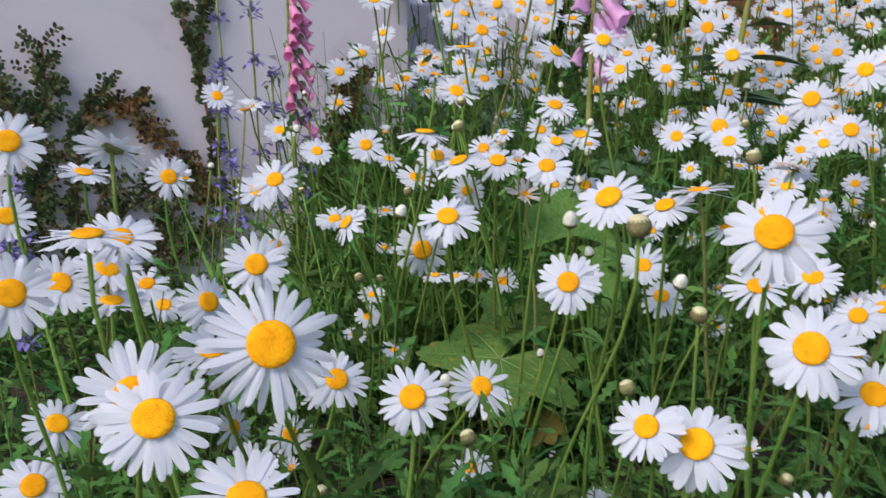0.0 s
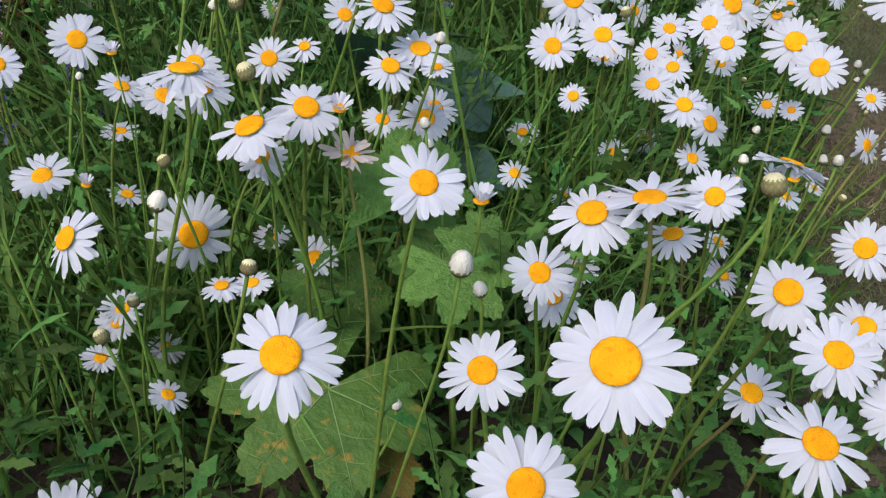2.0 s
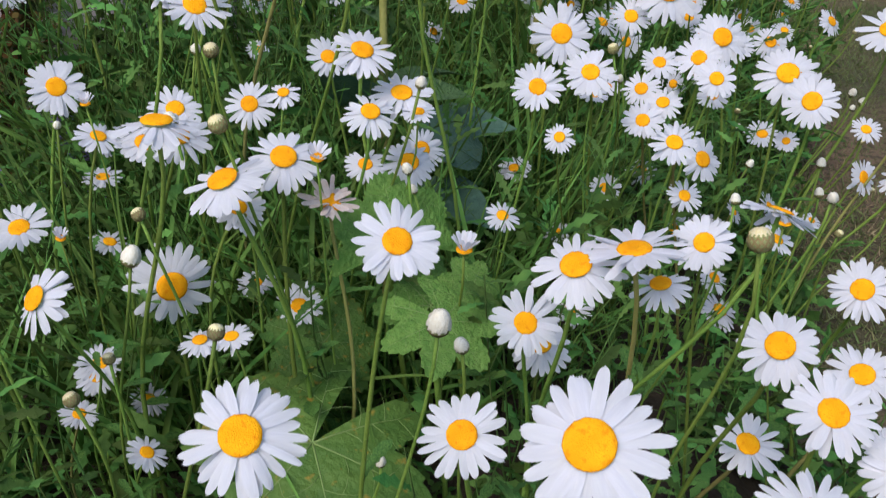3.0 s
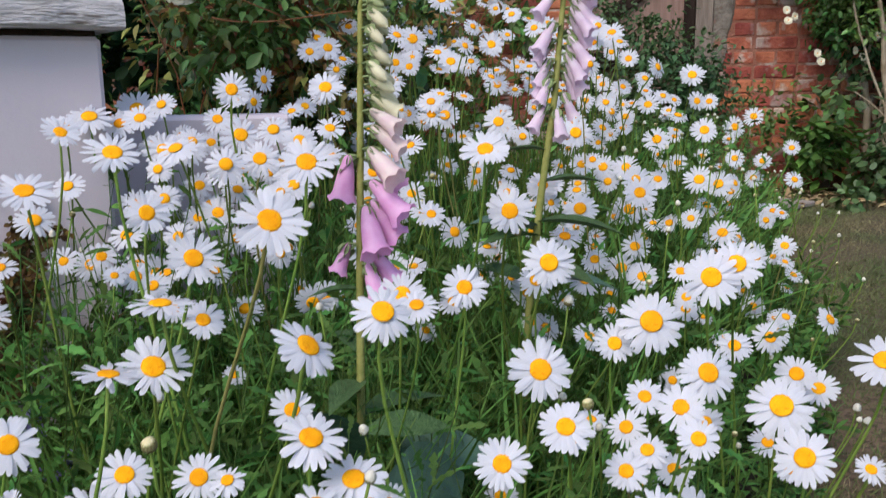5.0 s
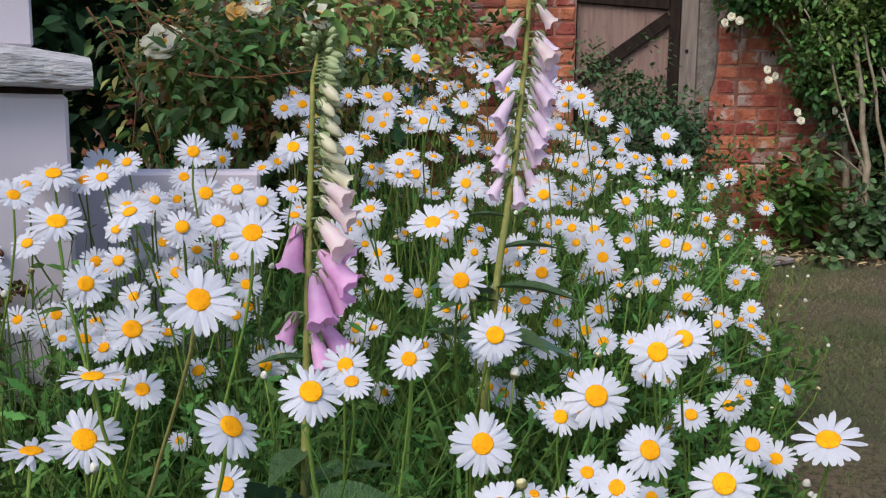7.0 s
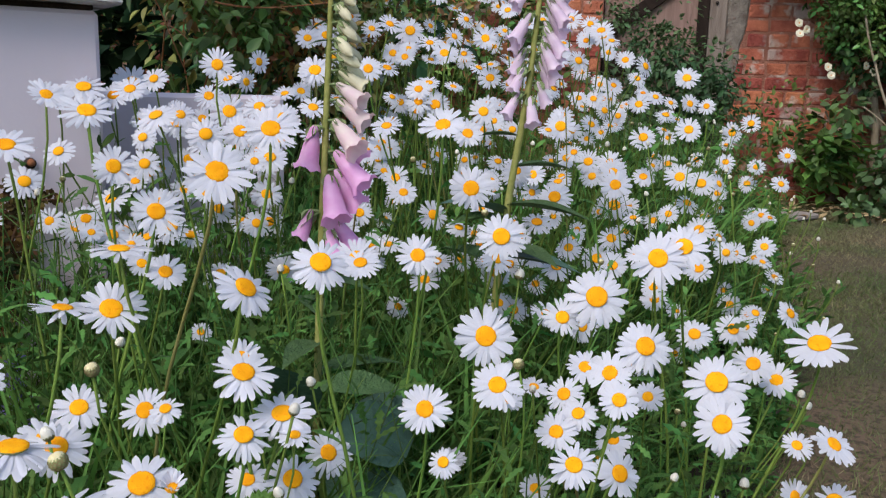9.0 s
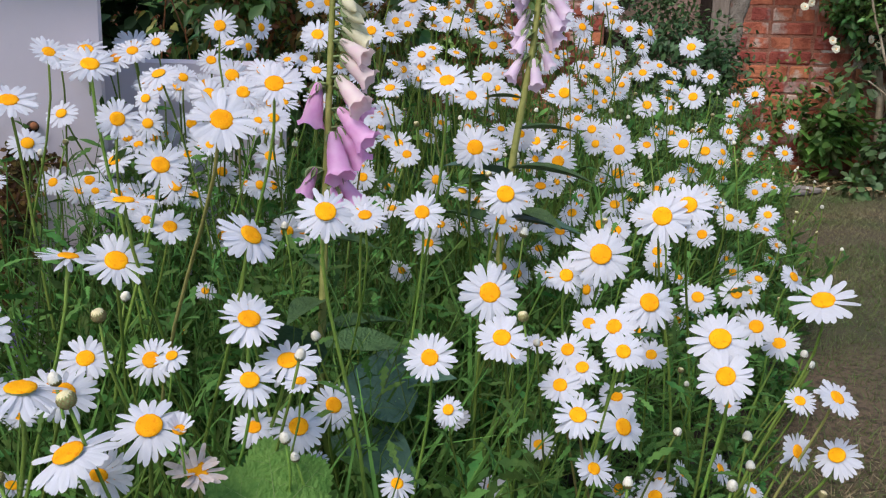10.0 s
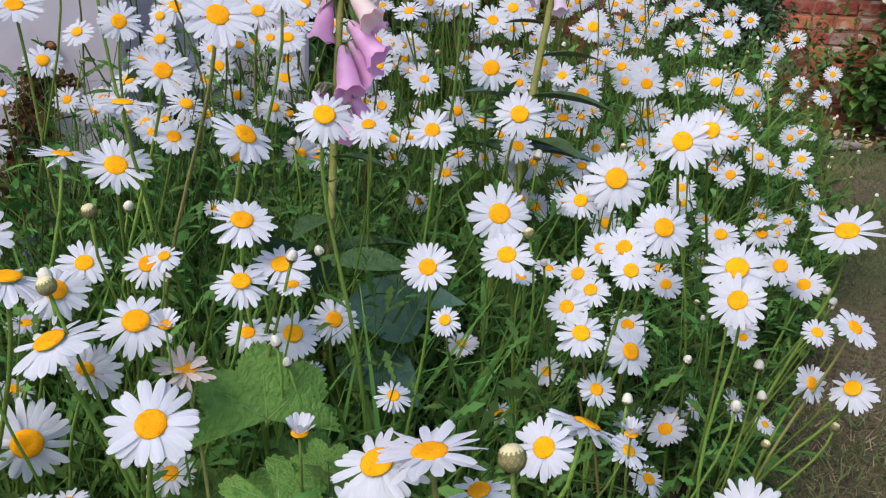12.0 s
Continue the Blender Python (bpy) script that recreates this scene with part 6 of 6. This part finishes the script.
def rose_petal(material, seed):
    r = random.Random(seed)
    ph, curl = r.uniform(0, 6.28), r.uniform(0.10, 0.30)
    v, fc = [], []
    for i in range(8):
        for j in range(8):
            t, s = i / 7, j / 3.5 - 1
            w = (0.22 + 0.62 * math.sin(t * 2.1)) * s * (1 - 0.12 * t)
            x = 0.08 + t * (0.95 - 0.22 * s * s) + 0.03 * math.sin(6 * s + ph) * t
            v.append((x, w, 0.38 * t - curl * t ** 3 + 0.16 * s * s * t + 0.06 * t * t * math.sin(5 * s + ph)))
    for i in range(7):
        for j in range(7):
            fc.append((i * 8 + j, (i + 1) * 8 + j, (i + 1) * 8 + j + 1, i * 8 + j + 1))
    return mesh_of("petal", v, fc, material)


ROSE_PETALS = {k: [rose_petal(k, n) for n in range(5)] for k in (ROSE_WHITE, ROSE_YELLOW)}


def rose(x, y, z, size, material, words, layers=3, seed=0):
    r = random.Random(seed)
    d = thing("rose", (x, y, z), words, "flower", "roses")
    face = Vector((r.uniform(-0.4, 0.4), -1, r.uniform(0.0, 0.7))).to_track_quat("Z", "Y").to_matrix().to_4x4()
    for k in range(layers):
        for i in range(5):
            m = face @ Matrix.Rotation(1.2566 * i + 0.6 * k + r.uniform(-0.2, 0.2), 4, "Z") @ Matrix.Rotation(math.radians(14 - 26 * k + r.uniform(-10, 10)), 4, "Y") @ Matrix.Scale(size * (1 - 0.24 * k), 4)
            part("petal", ROSE_PETALS[material][r.randrange(5)], d, m)
    part("heart", DISCS[0], d, face @ Matrix.Translation((0, 0, 0.10 * size)) @ Matrix.Scale(size * 0.5, 4))


rose(0.052, 2.36, 0.812, 0.043, ROSE_WHITE, "large open cream rose with a yellow heart", 2, 1)
rose(-0.035, 2.28, 0.898, 0.020, ROSE_YELLOW, "yellow rose bud just opening", 3, 3)
rose(0.245, 2.35, 0.900, 0.03, ROSE_WHITE, "open cream rose among leaves", 2, 4)
rose(0.40, 2.5, 0.900, 0.035, ROSE_WHITE, "open cream rose among leaves", 2, 5)
rose(0.20, 2.32, 0.875, 0.022, ROSE_YELLOW, "small yellow rose bud", 3, 6)
rose(0.19, 2.60, 0.82, 0.014, ROSE_YELLOW, "small yellow rose bud", 3, 7)
for i, (u, z) in enumerate([(0.08, 1.16), (0.11, 1.19), (0.15, 1.17), (0.33, 1.40), (0.38, 1.42), (0.42, 1.41), (0.30, 1.43), (0.55, 1.26), (0.58, 1.22), (0.60, 1.27), (0.66, 1.43),
                            (0.30, 0.93), (0.34, 0.90), (0.31, 0.88), (0.46, 0.72), (0.48, 0.68), (0.64, 0.73), (0.68, 0.70), (0.74, 0.80), (0.88, 0.88), (0.98, 1.0), (1.1, 1.3)]):
    x, y, zz = on_wall(u, 0.30, z)
    rose(x, y, zz, 0.02, ROSE_WHITE, "small white rambling rose", 2, 30 + i)


SPRAY_LEAF = mesh_of("leaf", *[list(map(tuple, ROSE_SHAPE[0])), ROSE_SHAPE[1]], YOUNG_LEAF)
SPRAY_DARK = mesh_of("leaf", *[list(map(tuple, ROSE_SHAPE[0])), ROSE_SHAPE[1]], ROSE_LEAF)


def rose_spray(start, end, count, size, seed):
    """An arching twig with pairs of hanging rose leaves."""
    r = random.Random(seed)
    a, b = Vector(start), Vector(end)
    pts = bezier(a, a.lerp(b, 0.3) + Vector((0, -0.01, 0.02)), a.lerp(b, 0.7) + Vector((0, -0.01, 0.015)), b, 10)
    d = thing("rose_spray", a, "arching rose twig with glossy green leaves", "twig")
    part("twig", tube("twig", [p - a for p in pts], [0.0018 - 0.0001 * i for i in range(11)], RED_TWIG, 5), d)
    for k in range(count):
        p = pts[min(10, int(10 * (k + 0.8) / count))] - a
        side = 1 if k % 2 else -1
        way = Vector((side * r.uniform(0.3, 1.0), -r.uniform(0.2, 0.6), r.uniform(-1.1, 0.1)))
        part("leaf", SPRAY_LEAF if r.random() < 0.6 else SPRAY_DARK, d, Matrix.Translation(p) @ way.to_track_quat("X", "Z").to_matrix().to_4x4() @ Matrix.Rotation(r.uniform(-0.5, 0.5), 4, "X") @ Matrix.Scale(size * r.uniform(0.75, 1.2), 4))


for k, (a, b, count, size) in enumerate([((-0.02, 2.36, 0.90), (0.06, 2.29, 0.83), 6, 0.040), ((0.12, 2.38, 0.90), (0.09, 2.28, 0.80), 6, 0.042), ((-0.06, 2.36, 0.86), (-0.02, 2.30, 0.76), 7, 0.040),
                                         ((0.16, 2.36, 0.88), (0.24, 2.30, 0.78), 8, 0.036), ((0.02, 2.36, 0.78), (0.10, 2.28, 0.70), 8, 0.040), ((0.22, 2.36, 0.80), (0.16, 2.30, 0.68), 8, 0.036),
                                         ((0.26, 2.38, 0.90), (0.36, 2.32, 0.80), 8, 0.034), ((0.00, 2.34, 0.70), (0.08, 2.28, 0.62), 7, 0.040), ((0.30, 2.38, 0.76), (0.40, 2.32, 0.68), 8, 0.034)]):
    rose_spray(a, b, count, size, 400 + k)


def wall_foot_plant(u, out, count, length, seed):
    r = random.Random(seed)
    x, y, z = on_wall(u, out, 0.01)
    d = thing("foxglove_rosette", (x, y, z), "green leafy foxglove plant at the wall foot", "plant")
    me = mesh_of("leaf", *[[(a, b * 1.4, c) for a, b, c in LANCE[0]], LANCE[1]], MALLOW)
    for i in range(count):
        a, k = r.uniform(0, 6.28), r.uniform(0, 0.35)
        way = Vector((math.cos(a), math.sin(a), r.uniform(0.2, 1.6)))
        part("leaf", me, d, Matrix.Translation((0, 0, k)) @ way.to_track_quat("X", "Z").to_matrix().to_4x4() @ Matrix.Scale(length * r.uniform(0.6, 1.1), 4))


wall_foot_plant(0.50, 0.24, 30, 0.12, 1)
wall_foot_plant(0.64, 0.35, 24, 0.13, 2)
wall_foot_plant(0.40, 0.30, 14, 0.10, 4)
wall_foot_plant(0.28, 0.16, 26, 0.085, 3)


def litter():
    n = 420
    u, o = rng.uniform(0.2, 1.6, n), rng.uniform(0.05, 0.75, n)
    place = np.array([on_wall(a, b, 0.02) for a, b in zip(u, o)])
    way = np.stack([rng.normal(0, 1, n), rng.normal(0, 1, n), rng.normal(0, 0.3, n)], 1)
    ob = new("leaf_litter", scatter("leaf_litter", OVATE, place, frames_from(way, np.tile([0, 0, 1.0], (n, 1))), rng.uniform(0.03, 0.07, n), STRAW))
    tagged(ob, "dry straw-brown leaf litter along the wall foot", "litter", kind="stuff")


litter()
slab = new("paving_slab", box_mesh("paving_slab", (-0.2, -0.15, 0.0), (0.2, 0.15, 0.022), PAVING, 0.006, 0.004))
slab.matrix_world = Matrix.Translation((2.62, 3.95, 0.004)) @ Matrix.Rotation(0.4, 4, "Z")
tagged(slab, "worn grey paving slab at the edge of the bed", "paving", kind="structure")


# ---- bricks, last ----
def brick_shapes():
    out = {}
    for nm, ln in (("stretcher", 0.215), ("header", 0.1025)):
        out[nm] = []
        for k in range(9):
            bm = bmesh.new()
            bmesh.ops.create_cube(bm, size=1)
            r = random.Random(k + len(nm))
            for v in bm.verts:
                v.co = Vector((v.co.x * (ln + 0.003) + r.uniform(-1, 1) * 0.005, v.co.y * 0.03 + r.uniform(-1, 1) * 0.004, v.co.z * 0.070 + r.uniform(-1, 1) * 0.0045))
            bmesh.ops.bevel(bm, geom=bm.edges[:], offset=0.008, segments=1, affect="EDGES")
            me = bpy.data.meshes.new("brick")
            bm.to_mesh(me)
            bm.free()
            me.materials.append(BRICK)
            out[nm].append(me)
    return out


SHAPES = brick_shapes()


def lay(parent, u0, u1, z0, z1, proud, seed):
    r = random.Random(seed)
    z, row = z0, 0
    while z < z1:
        kind = "header" if row % 2 else "stretcher"
        u = u0
        ln = 0.215 if kind == "stretcher" else 0.1025
        while u + ln * 0.6 < u1:
            wide = min(ln, u1 - u)
            ob = part("brick", SHAPES[kind][r.randrange(9)], parent,
                      Matrix.Translation((u + wide / 2, 0.012 - proud + r.uniform(-0.003, 0.003), z + 0.0325)) @ Matrix.Rotation(r.uniform(-0.012, 0.012), 4, "Y") @ Matrix.Diagonal((wide / ln, 1, 1, 1)))
            u += wide + 0.010
        z += 0.075
        row += 1


lay(wall_right, 0.016, 0.80, 0.0, 1.75, -0.0195, 3)
placed("wall_pier", box_mesh("wall_pier", (-0.858, -0.022, 0), (-0.638, 0.02, 2.2), MORTAR, 0.003), BACK, "mortar core of the brick gate pier", "wall")
lay(wall_left, -0.86, -0.637, 0.3, 1.9, 0.024, 4)


def far_bricks(u0, u1, z0, z1, seed, parent):
    r = random.Random(seed)
    place = []
    z, row = z0, 0
    while z < z1:
        u = u0 + (0.11 if row % 2 else 0)
        while u < u1:
            place.append((u + 0.1075, 0.029 + r.uniform(-0.003, 0.003), z + 0.0325))
            u += 0.225
        z += 0.075
        row += 1
    me = SHAPES["stretcher"][0]
    tv = np.array([tuple(v.co) for v in me.vertices])
    quads = [tuple(p.vertices) for p in me.polygons if len(p.vertices) == 4]
    n = len(place)
    part("bricks", scatter("bricks", (tv, quads), np.array(place), np.tile(np.eye(3), (n, 1, 1)), np.ones(n), BRICK_FAR), parent)["kind"] = "stuff"


far_bricks(-4.5, -0.95, 0.3, 2.2, 5, wall_left)
far_bricks(0.82, 3.0, 0.3, 2.2, 6, wall_right)
